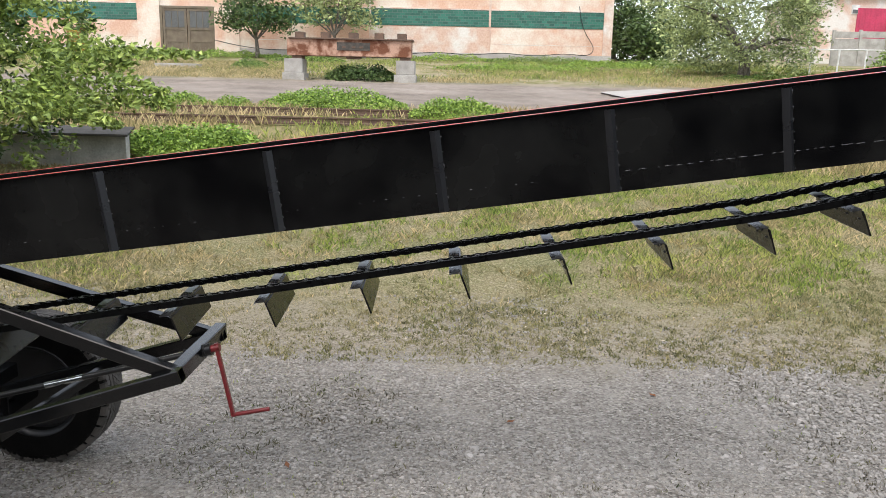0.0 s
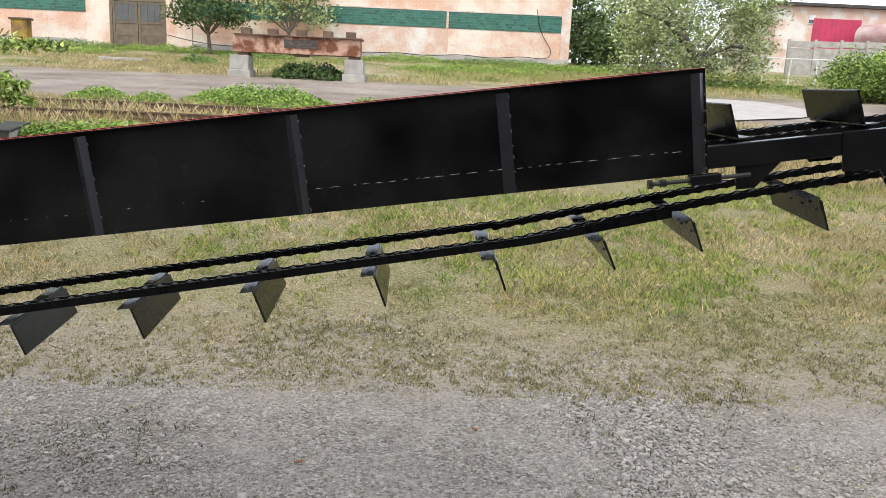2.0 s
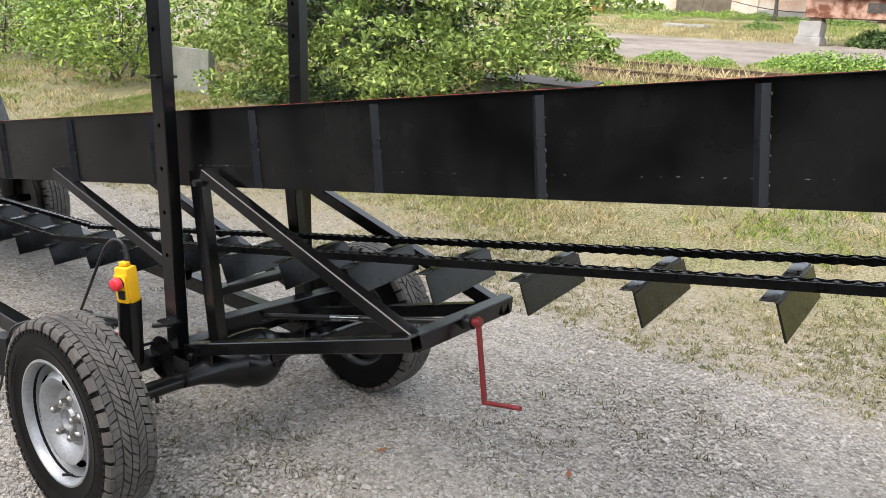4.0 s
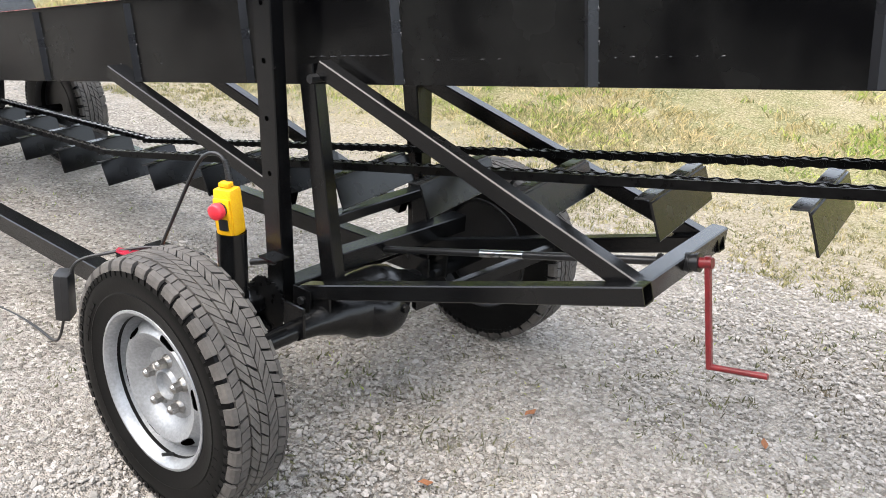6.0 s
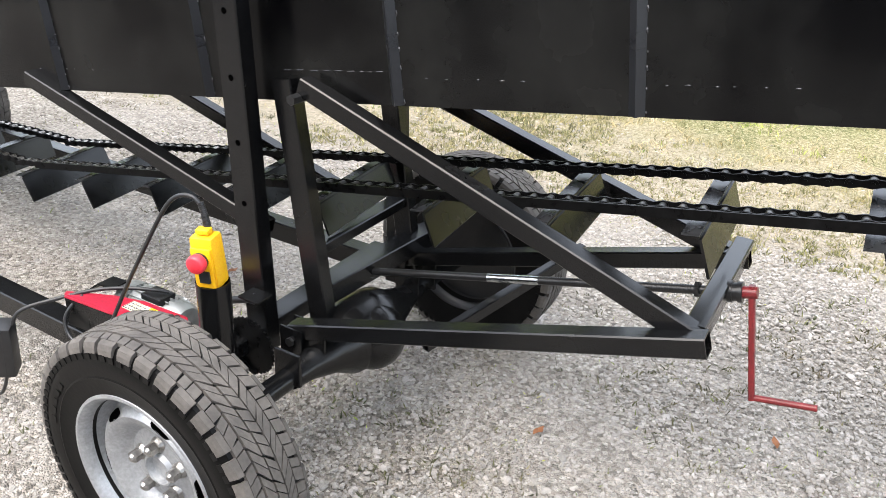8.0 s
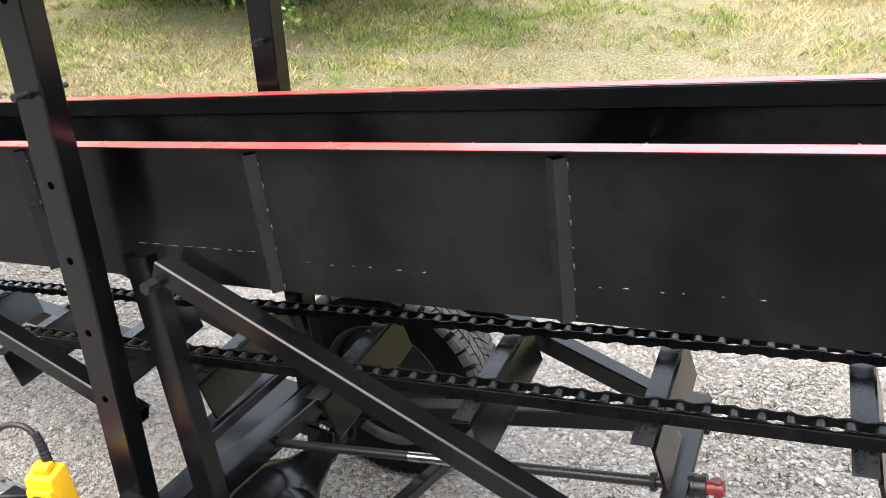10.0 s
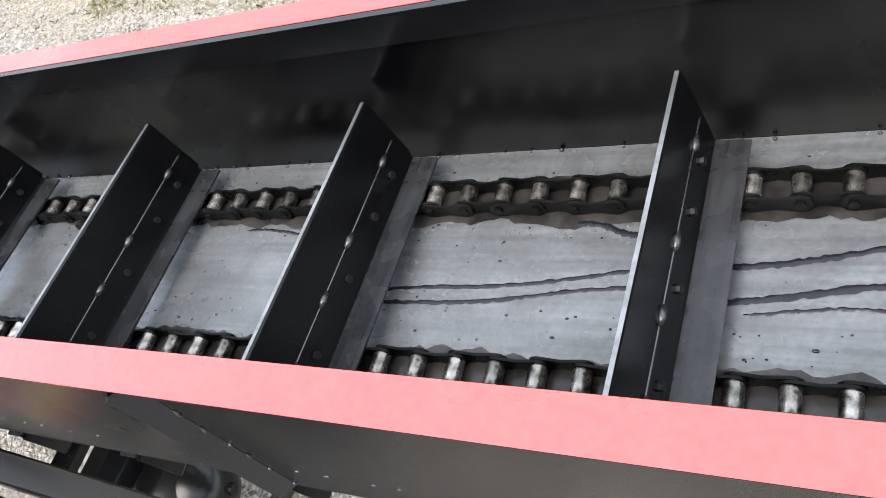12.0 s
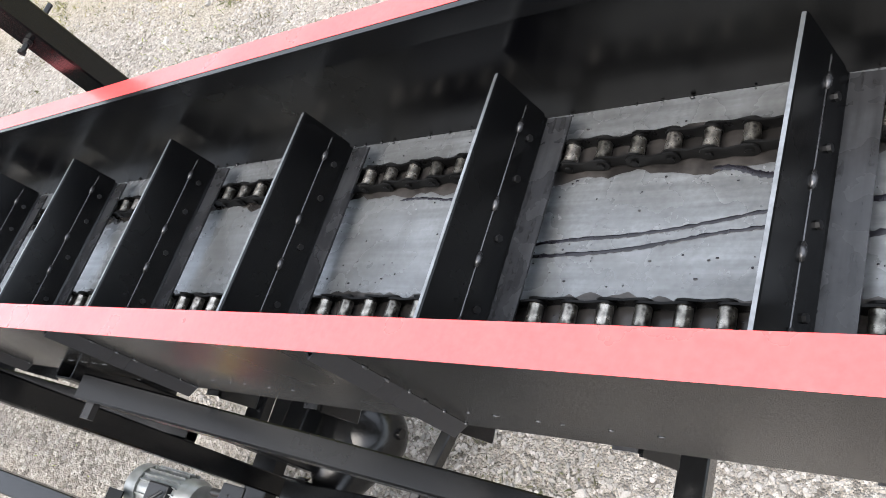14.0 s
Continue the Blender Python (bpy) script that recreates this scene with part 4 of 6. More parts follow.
def rise(y):
    """The yard is level round the conveyor and climbs gently behind it."""
    return np.mean([np.interp(np.asarray(y, float) + k, KNOTS_Y, KNOTS_Z) for k in (-1.2, -0.6, 0, 0.6, 1.2)], axis=0)


def ground_material():
    m = bpy.data.materials.new("yard_ground")
    m.use_nodes = True
    t = m.node_tree
    b = t.nodes["Principled BSDF"]
    co = t.nodes.new("ShaderNodeTexCoord")

    def noise_at(scale, detail=6.0, rough=0.6):
        n = t.nodes.new("ShaderNodeTexNoise")
        n.inputs["Scale"].default_value, n.inputs["Detail"].default_value, n.inputs["Roughness"].default_value = scale, detail, rough
        t.links.new(co.outputs["Object"], n.inputs["Vector"])
        return n.outputs["Fac"]

    def ramp(fac, *stops):
        r = t.nodes.new("ShaderNodeValToRGB")
        while len(r.color_ramp.elements) < len(stops):
            r.color_ramp.elements.new(0.5)
        for e, (p, c) in zip(r.color_ramp.elements, stops):
            e.position, e.color = p, (*c, 1)
        t.links.new(fac, r.inputs[0])
        return r.outputs[0]

    def mix(fac, a, b_):
        n = t.nodes.new("ShaderNodeMixRGB")
        t.links.new(fac, n.inputs[0])
        t.links.new(a, n.inputs[1])
        t.links.new(b_, n.inputs[2])
        return n.outputs[0]

    sep = t.nodes.new("ShaderNodeSeparateXYZ")
    t.links.new(co.outputs["Object"], sep.inputs[0])

    def band(lo, hi, wobble, scale):
        """0 below lo, 1 above hi along y, with an uneven border."""
        n = t.nodes.new("ShaderNodeMath")
        n.operation = "MULTIPLY_ADD"
        t.links.new(noise_at(scale, 5.0), n.inputs[0])
        n.inputs[1].default_value = wobble
        t.links.new(sep.outputs["Y"], n.inputs[2])
        r = t.nodes.new("ShaderNodeMapRange")
        r.inputs["From Min"].default_value, r.inputs["From Max"].default_value = lo + wobble * 0.5, hi + wobble * 0.5
        t.links.new(n.outputs[0], r.inputs["Value"])
        return r.outputs[0]

    cell = t.nodes.new("ShaderNodeTexVoronoi")
    cell.inputs["Scale"].default_value = 62.0
    t.links.new(co.outputs["Object"], cell.inputs["Vector"])
    cell2 = t.nodes.new("ShaderNodeTexVoronoi")
    cell2.inputs["Scale"].default_value = 130.0
    t.links.new(co.outputs["Object"], cell2.inputs["Vector"])
    sepc = t.nodes.new("ShaderNodeSeparateColor")
    t.links.new(cell.outputs["Color"], sepc.inputs[0])
    stones = ramp(sepc.outputs[0], (0.0, GRAVEL_LOW), (0.35, GRAVEL_MID), (0.8, GRAVEL_MID2), (1.0, GRAVEL_HIGH))
    # cell borders darkened: shade between the stones is put into the colour
    gap_shade = ramp(cell.outputs["Distance"], (0.40, (1, 1, 1)), (0.75, (0.78, 0.76, 0.73)))
    dark = t.nodes.new("ShaderNodeMixRGB")
    dark.blend_type = "MULTIPLY"
    dark.inputs[0].default_value = 1.0
    t.links.new(stones, dark.inputs[1])
    t.links.new(gap_shade, dark.inputs[2])
    stones = dark.outputs[0]
    dust = ramp(noise_at(95, 4.0, 0.7), (0.36, GRAVEL_MID), (0.5, GRAVEL_MID2), (0.66, GRAVEL_HIGH))
    gravel = mix(ramp(noise_at(1.6, 8.0), (0.42, (0.05, 0.05, 0.05)), (0.66, (0.45, 0.45, 0.45))), stones, dust)
    grass = ramp(noise_at(1.1, 9.0, 0.75), (0.32, (0.085, 0.12, 0.03)), (0.44, (0.17, 0.18, 0.06)), (0.54, (0.32, 0.265, 0.15)), (0.70, (0.40, 0.34, 0.25)))
    straw = ramp(noise_at(0.7, 9.0, 0.7), (0.30, (0.13, 0.15, 0.04)), (0.5, (0.30, 0.26, 0.12)), (0.7, (0.40, 0.33, 0.19)))
    road = ramp(noise_at(0.35, 9.0, 0.65), (0.32, (0.20, 0.165, 0.135)), (0.5, (0.30, 0.252, 0.214)), (0.68, (0.40, 0.34, 0.29)))
    verge = ramp(noise_at(0.5, 9.0, 0.7), (0.34, (0.11, 0.15, 0.04)), (0.47, (0.23, 0.22, 0.09)), (0.58, (0.36, 0.31, 0.20)), (0.7, (0.40, 0.34, 0.27)))
    speck = ramp(noise_at(42, 5.0, 0.85), (0.38, (0.035, 0.04, 0.018)), (0.47, (0.18, 0.165, 0.08)), (0.55, (0.40, 0.34, 0.20)), (0.66, (0.60, 0.54, 0.42)))
    half = t.nodes.new("ShaderNodeValue")
    half.outputs[0].default_value = 0.62
    grass = mix(half.outputs[0], grass, speck)
    tone = ramp(noise_at(4.5, 7.0, 0.75), (0.36, (0.84, 0.82, 0.79)), (0.5, (0.97, 0.96, 0.94)), (0.62, (1.10, 1.08, 1.04)))
    toned = t.nodes.new("ShaderNodeMixRGB")
    toned.blend_type = "MULTIPLY"
    toned.inputs[0].default_value = 1.0
    t.links.new(gravel, toned.inputs[1])
    t.links.new(tone, toned.inputs[2])
    gravel = toned.outputs[0]
    dirt = ramp(noise_at(34, 6.0, 0.85), (0.36, (0.10, 0.088, 0.055)), (0.45, (0.25, 0.213, 0.15)), (0.55, (0.37, 0.322, 0.25)), (0.68, (0.47, 0.425, 0.35)))
    c = mix(band(4.15, 4.95, 0.9, 1.3), gravel, dirt)
    c = mix(band(5.1, 6.4, 2.2, 0.8), c, grass)
    c = mix(band(11.0, 14.0, 2.0, 0.5), c, straw)
    c = mix(band(19.0, 20.0, 1.5, 0.4), c, road)
    c = mix(band(34.0, 37.5, 2.5, 0.3), c, verge)
    t.links.new(c, b.inputs["Base Color"])
    b.inputs["Roughness"].default_value = 0.92
    b.inputs["Specular IOR Level"].default_value = 0.2
    add = t.nodes.new("ShaderNodeMath")
    add.operation = "ADD"
    t.links.new(cell.outputs["Distance"], add.inputs[0])
    t.links.new(cell2.outputs["Distance"], add.inputs[1])
    bp = t.nodes.new("ShaderNodeBump")
    bp.inputs["Strength"].default_value, bp.inputs["Distance"].default_value, bp.invert = 1.0, 0.012, True
    t.links.new(add.outputs[0], bp.inputs["Height"])
    t.links.new(bp.outputs[0], b.inputs["Normal"])
    return m


GRAVEL_LOW, GRAVEL_MID, GRAVEL_MID2, GRAVEL_HIGH = (0.110, 0.099, 0.088), (0.275, 0.252, 0.226), (0.360, 0.333, 0.302), (0.50, 0.472, 0.438)
GROUND = ground_material()


ys = [-2500, -400, -120, -50, -20, -10, -6] + list(np.arange(-4, 14.01, 0.16)) + list(np.arange(14.5, 40, 0.7)) + list(np.arange(40, 76, 2.0)) + [90, 140, 400, 2500]
xs = [-2500, -400, -120, -70, -45, -35] + list(np.arange(-28, -12, 1.0)) + list(np.arange(-12, 9.01, 0.2)) + list(np.arange(10, 36, 1.0)) + [40, 50, 70, 120, 400, 2500]
gx, gy = np.meshgrid(xs, ys)
gz = rise(gy)
jit = np.random.RandomState(3)
amp = np.where(gy < 5.2, 0.007, np.where(gy < 14, 0.016, 0.035))
gz = gz + amp * (jit.rand(*gx.shape) - 0.5) * 1.6 + np.where(np.abs(gx) < 40, 0.010 * np.sin(gx * 1.7 + gy * 0.6) * np.sin(gy * 1.3), 0)
nx, ny = len(xs), len(ys)
vi = np.arange(nx * ny).reshape(ny, nx)
quads = np.stack([vi[:-1, :-1], vi[:-1, 1:], vi[1:, 1:], vi[1:, :-1]], -1).reshape(-1, 4)
me = bpy.data.meshes.new("ground")
me.from_pydata(np.stack([gx, gy, gz], -1).reshape(-1, 3).tolist(), [], quads.tolist())
me.materials.append(GROUND)
me.shade_smooth()
tagged(new("ground", me), "grey gravel yard running into patchy dry grass", "ground", kind="structure")


def bulk(name, verts, faces, mat, label, category, smooth=False, parent=None):
    me = bpy.data.meshes.new(name)
    me.from_pydata(verts.tolist(), [], faces.tolist())
    me.materials.append(mat)
    if smooth:
        me.shade_smooth()
    ob = new(name, me)
    if parent is not None:
        return tagged(hang(ob, parent), label)
    return tagged(ob, label, category, kind="stuff")


STONE = material("gravel_stone", (0.325, 0.302, 0.275), 0.9, spots=(0.265, 0.248, 0.226), scale=9, fine=260, bump=0.4, depth=0.002, per_island=0.26, spec=0.15)
GRASS = material("grass_blade", (0.165, 0.235, 0.045), 0.7, spots=(0.29, 0.31, 0.09), scale=1.0, fine=20, bump=0, per_island=0.65, spec=0.25)
STRAW = material("dry_grass_blade", (0.48, 0.40, 0.22), 0.75, spots=(0.28, 0.235, 0.105), scale=0.8, fine=20, bump=0, per_island=0.6, spec=0.2)


def stones(n, seed):
    r = np.random.RandomState(seed)
    ring = np.arange(5) * 2 * np.pi / 5
    base = np.concatenate([np.stack([np.cos(ring), np.sin(ring), 0 * ring - 0.35], -1), np.stack([0.68 * np.cos(ring + 0.5), 0.68 * np.sin(ring + 0.5), 0 * ring + 0.62], -1)])
    tri = np.array([q for i in range(5) for q in ((i, (i + 1) % 5, 5 + i), ((i + 1) % 5, 5 + (i + 1) % 5, 5 + i))] + [(5, 6, 7), (5, 7, 8), (5, 8, 9)])
    k = n * 2
    x = np.where(r.rand(k) < 0.6, r.uniform(-3.8, 3.4, k), r.uniform(-8.5, 8.0, k))
    y = np.where(r.rand(k) < 0.8, r.uniform(0.8, 4.6, k), r.uniform(0.2, 6.2, k))
    bare = 1.2 * uneven(x, y, 0.9, 3) + 1.0 * uneven(x, y, 2.6, 4) + 0.6 * uneven(x, y, 6.0, 5)
    ok = np.nonzero(bare + r.randn(k) * 0.9 > -0.9)[0][:n]
    x, y = x[ok], y[ok]
    n = len(x)
    size = (0.0035 + 0.0082 * r.rand(n) ** 2.6 + 0.012 * r.rand(n) * (r.rand(n) < 0.02)) * (1 + 0.3 * np.clip((x + 0.1) / 1.2, 0, 1))
    k = len(base)
    jitter = base[None] * (1 + 0.5 * (r.rand(n, k, 1) - 0.5)) + 0.42 * (r.rand(n, k, 3) - 0.5)
    flat = np.stack([r.uniform(0.8, 1.5, n), r.uniform(0.7, 1.2, n), r.uniform(0.45, 1.0, n)], -1)[:, None, :]
    p = jitter * flat * size[:, None, None]
    a = r.uniform(0, 2 * np.pi, n)
    ca, sa = np.cos(a)[:, None], np.sin(a)[:, None]
    px, py = p[..., 0] * ca - p[..., 1] * sa, p[..., 0] * sa + p[..., 1] * ca
    z = rise(y)[:, None] + p[..., 2] + size[:, None] * 0.02
    v = np.stack([px + x[:, None], py + y[:, None], z], -1).reshape(-1, 3)
    f = (tri[None] + (np.arange(n) * k)[:, None, None]).reshape(-1, 3)
    return v, f


def blades(x, y, length, width, seed, lean=0.5):
    """Curved blades of two triangles each, standing on the ground at x, y."""
    r = np.random.RandomState(seed)
    n = len(x)
    a = r.uniform(0, 2 * np.pi, n)
    l = length * r.uniform(0.5, 1.25, n)
    w = width * r.uniform(0.6, 1.3, n)
    tilt = r.uniform(0.05, 1.0, n) * lean
    b = r.uniform(0, 2 * np.pi, n)
    z0 = rise(y) - 0.008
    dx, dy = np.cos(b) * np.sin(tilt) * l, np.sin(b) * np.sin(tilt) * l
    h = np.cos(tilt) * l
    wx, wy = np.cos(a) * w / 2, np.sin(a) * w / 2
    p0 = np.stack([x - wx, y - wy, z0], -1)
    p1 = np.stack([x + wx, y + wy, z0], -1)
    p2 = np.stack([x + dx * 0.42 + wx * 0.7, y + dy * 0.42 + wy * 0.7, z0 + h * 0.62], -1)
    p3 = np.stack([x + dx * 1.15, y + dy * 1.15, z0 + h], -1)
    v = np.stack([p0, p1, p2, p3], 1).reshape(-1, 3)
    k = (np.arange(n) * 4)[:, None]
    f = np.concatenate([k + np.array([[0, 1, 2]]), k + np.array([[0, 2, 3]])], 0)
    return v, f


def uneven(x, y, scale, seed):
    """Smooth random heights between -1 and 1."""
    g = np.random.RandomState(seed + 500).uniform(-1, 1, (64, 64))
    u, w = np.asarray(x) * scale + 17.3, np.asarray(y) * scale + 5.1
    i, j = np.floor(u).astype(int), np.floor(w).astype(int)
    a, b = u - i, w - j
    a, b = a * a * (3 - 2 * a), b * b * (3 - 2 * b)
    i0, i1, j0, j1 = i % 64, (i + 1) % 64, j % 64, (j + 1) % 64
    return (g[i0, j0] * (1 - a) + g[i1, j0] * a) * (1 - b) + (g[i0, j1] * (1 - a) + g[i1, j1] * a) * b


def patchy(n, x0, x1, y0, y1, seed, scale=0.6, keep=0.0, tuft=1, spread=0.03):
    """Points that crowd into patches."""
    r = np.random.RandomState(seed)
    x, y = r.uniform(x0, x1, n * 3), r.uniform(y0, y1, n * 3)
    f = 2.2 * (uneven(x, y, 0.55 * scale, seed) + 0.7 * uneven(x, y, 1.5 * scale, seed + 1) + 0.5 * uneven(x, y, 4.0 * scale, seed + 2))
    ok = f + r.randn(n * 3) * 0.6 > keep
    x, y = x[ok][:n], y[ok][:n]
    if tuft > 1:
        m = len(x) // tuft
        x = np.repeat(x[:m], tuft) + r.randn(m * tuft) * spread
        y = np.repeat(y[:m], tuft) + r.randn(m * tuft) * spread
    return x, y


v, f = stones(125000, 1)
bulk("gravel", v, f, STONE, "loose grey and pinkish crushed gravel", "gravel")
x, y = patchy(120000, -13, 12, 4.9, 12.5, 4, 1.1, 0.1, 12, 0.045)
near = np.random.RandomState(2).rand(len(x)) < np.clip((y - 5.0 - 0.8 * uneven(x, y, 0.6, 71)) / 2.2, 0.02, 1)
v, f = blades(x[near], y[near], 0.038 + 0.050 * np.clip((y[near] - 5.6) / 2, 0, 1), 0.009, 5, 0.85)
bulk("grass", v, f, GRASS, "short patchy green grass", "grass")
x, y = patchy(100000, -13, 12, 4.5, 13.5, 9, 1.0, -0.5, 10, 0.045)
near = np.random.RandomState(3).rand(len(x)) < np.clip((y - 4.2) / 1.5, 0, 1)
v, f = blades(x[near], y[near], 0.032 + 0.060 * np.clip((y[near] - 5.2) / 2, 0, 1), 0.007, 6, 1.0)
bulk("dry_grass", v, f, STRAW, "short dry yellow grass", "grass")
for kind, seed, mat in (("grass", 61, GRASS), ("dry_grass", 62, STRAW)):
    x, y = patchy(26000, -30, -13, 4.2, 13.5, seed, 0.35, 0.0, 10, 0.06)
    v, f = blades(x, y, 0.11, 0.012, seed, 0.8)
    bulk(kind, v, f, mat, "short patchy grass before the bushes" if kind == "grass" else "dry grass before the bushes", "grass")
x, y = patchy(4600, -6.5, 8.0, 1.2, 5.9, 31, 1.6, 0.6)
r = np.random.RandomState(32)
k = r.uniform(0.4, 1.6, len(x)) ** 1.5
x = np.repeat(x, 8) + r.randn(len(x) * 8) * 0.014 * np.repeat(k, 8)
y = np.repeat(y, 8) + r.randn(len(y) * 8) * 0.014 * np.repeat(k, 8)
v, f = blades(x, y, 0.022 * np.repeat(k, 8), 0.007, 33, 1.2)
bulk("weeds", v, f, material("small_weed_leaf", (0.085, 0.095, 0.036), 0.8, spots=(0.12, 0.10, 0.06), scale=2.0, fine=20, bump=0, per_island=0.6), "tiny dark weeds and plant bits sprouting through the gravel", "weeds")
x, y = patchy(90000, -8, 9.0, 4.45, 7.2, 35, 1.3, -0.5, 10, 0.018)
v, f = blades(x, y, 0.038, 0.008, 36, 1.0)
bulk("weeds", v, f, material("trodden_weed_leaf", (0.25, 0.225, 0.105), 0.8, spots=(0.165, 0.165, 0.065), scale=1.5, fine=20, bump=0, per_island=0.6), "trodden olive weeds at the edge of the gravel", "weeds")
x, y = patchy(3200, -6, 7.0, 1.6, 5.2, 12, 1.5, 0.9)
v, f = blades(x, y, 0.03, 0.0035, 7, 0.9)
bulk("grass", v, f, GRASS, "sparse tufts of grass in the gravel", "grass")
x, y = patchy(26000, -12, 10, 12.0, 18.6, 14, 0.3, -0.4)
v, f = blades(x, y, 0.26, 0.010, 8, 0.6)
bulk("dry_grass", v, f, STRAW, "tall dry grass along the rail track", "grass")
x, y = patchy(4500, -12, 14, 12.6, 17.5, 15, 0.35, 0.6)
v, f = blades(x, y, 0.22, 0.016, 8, 0.8)
bulk("grass", v, f, GRASS, "tufts of green grass before the rail track", "grass")
x, y = patchy(30000, -30, 26, 37.5, 53, 16, 0.25, 0.5)
v, f = blades(x, y, 0.22, 0.018, 9, 0.7)
bulk("grass", v, f, GRASS, "rough green grass before the building", "grass")
x, y = patchy(34000, -26, 26, 35.5, 46, 17, 0.2, 0.1)
v, f = blades(x, y, 0.20, 0.013, 10, 0.8)
bulk("dry_grass", v, f, STRAW, "dry grass at the edge of the road", "grass")


def litter(n, seed):
    """Pale flat flecks of dead grass and leaf."""
    r = np.random.RandomState(seed)
    x, y = r.uniform(-10, 10, n), r.uniform(4.7, 11.5, n)
    a, l = r.uniform(0, np.pi, n), r.uniform(0.007, 0.024, n)
    w = l * r.uniform(0.25, 0.6, n)
    z = rise(y) + r.uniform(0.012, 0.03, n)
    dx, dy = np.cos(a) * l, np.sin(a) * l
    ex, ey = -np.sin(a) * w, np.cos(a) * w
    v = np.stack([np.stack([x - dx, y - dy, z], -1), np.stack([x + ex, y + ey, z + 0.006], -1), np.stack([x + dx, y + dy, z], -1), np.stack([x - ex, y - ey, z + 0.004], -1)], 1).reshape(-1, 3)
    return v, np.arange(n * 4).reshape(n, 4)


v, f = litter(5000, 8)
bulk("plant_litter", v, f, material("plant_litter", (0.42, 0.36, 0.27), 0.85, scale=5, bump=0, per_island=0.5), "pale dead grass and leaf litter on the soil", "litter")


# ---- plants ----
def leaf_material(name, a, b, c):
    return material(name, a, 0.55, spots=b, scale=c, amount=0.8, fine=30, bump=0, per_island=0.55, spec=0.35)


APPLE = leaf_material("apple_leaf", (0.185, 0.27, 0.052), (0.32, 0.40, 0.115), 0.9)
HEDGE = leaf_material("bush_leaf", (0.13, 0.21, 0.05), (0.21, 0.30, 0.07), 0.6)
LIME = leaf_material("light_bush_leaf", (0.29, 0.39, 0.07), (0.17, 0.27, 0.045), 0.5)
GREYLEAF = leaf_material("grey_green_leaf", (0.25, 0.31, 0.115), (0.34, 0.39, 0.19), 0.5)
# dark foliage; also colours in the shade within and under the apple tree
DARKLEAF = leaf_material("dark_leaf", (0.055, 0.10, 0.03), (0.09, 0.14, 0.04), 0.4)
NETTLE = leaf_material("nettle_leaf", (0.19, 0.31, 0.05), (0.27, 0.38, 0.08), 0.7)
BARK = material("bark", (0.06, 0.048, 0.038), 0.9, spots=(0.2, 0.18, 0.15), scale=12, fine=60, bump=0.6, depth=0.01)
FRUIT = material("green_apple_skin", (0.30, 0.42, 0.10), 0.4, spots=(0.36, 0.44, 0.14), scale=10, bump=0)


def leaves(centres, size, seed, droop=0.4, ratio=0.48):
    """Folded diamond leaves at the given centres."""
    r = np.random.RandomState(seed)
    n = len(centres)
    d = r.randn(n, 3)
    d[:, 2] = d[:, 2] * 0.6 - droop
    d /= np.linalg.norm(d, axis=1, keepdims=True)
    s = np.cross(d, r.randn(n, 3))
    s /= np.linalg.norm(s, axis=1, keepdims=True)
    up = np.cross(s, d)
    l = (size * r.uniform(0.6, 1.3, n))[:, None]
    p0, p2 = centres - d * l / 2, centres + d * l / 2
    p1 = centres + s * l * ratio / 2 + up * l * 0.10 - d * l * 0.05
    p3 = centres - s * l * ratio / 2 + up * l * 0.10 - d * l * 0.05
    v = np.stack([p0, p1, p2, p3], 1).reshape(-1, 3)
    k = (np.arange(n) * 4)[:, None]
    f = np.concatenate([k + np.array([[0, 1, 2]]), k + np.array([[0, 2, 3]])], 0)
    return v, f


def crown_points(centre, radii, clumps, per, spread, seed, low=-1.0, hollow=0.45):
    """Leaf centres in clumps that fill an uneven egg, thin at the heart."""
    r = np.random.RandomState(seed)
    d = r.randn(clumps * 4, 3)
    d /= np.linalg.norm(d, axis=1, keepdims=True)
    d = d[d[:, 2] > low][:clumps]
    lump = 1 + 0.16 * np.sin(d[:, 0] * 5 + seed) * np.sin(d[:, 1] * 4) + 0.14 * np.sin(d[:, 2] * 6 + 2 * seed) + 0.10 * r.randn(len(d))
    rad = (hollow + (1 - hollow) * r.rand(len(d)) ** 0.45) * lump
    c = np.array(centre) + d * rad[:, None] * np.array(radii)
    p = np.repeat(c, per, axis=0)
    q = r.randn(len(p), 3) * spread
    q[:, 2] *= 0.7
    return p + q, c


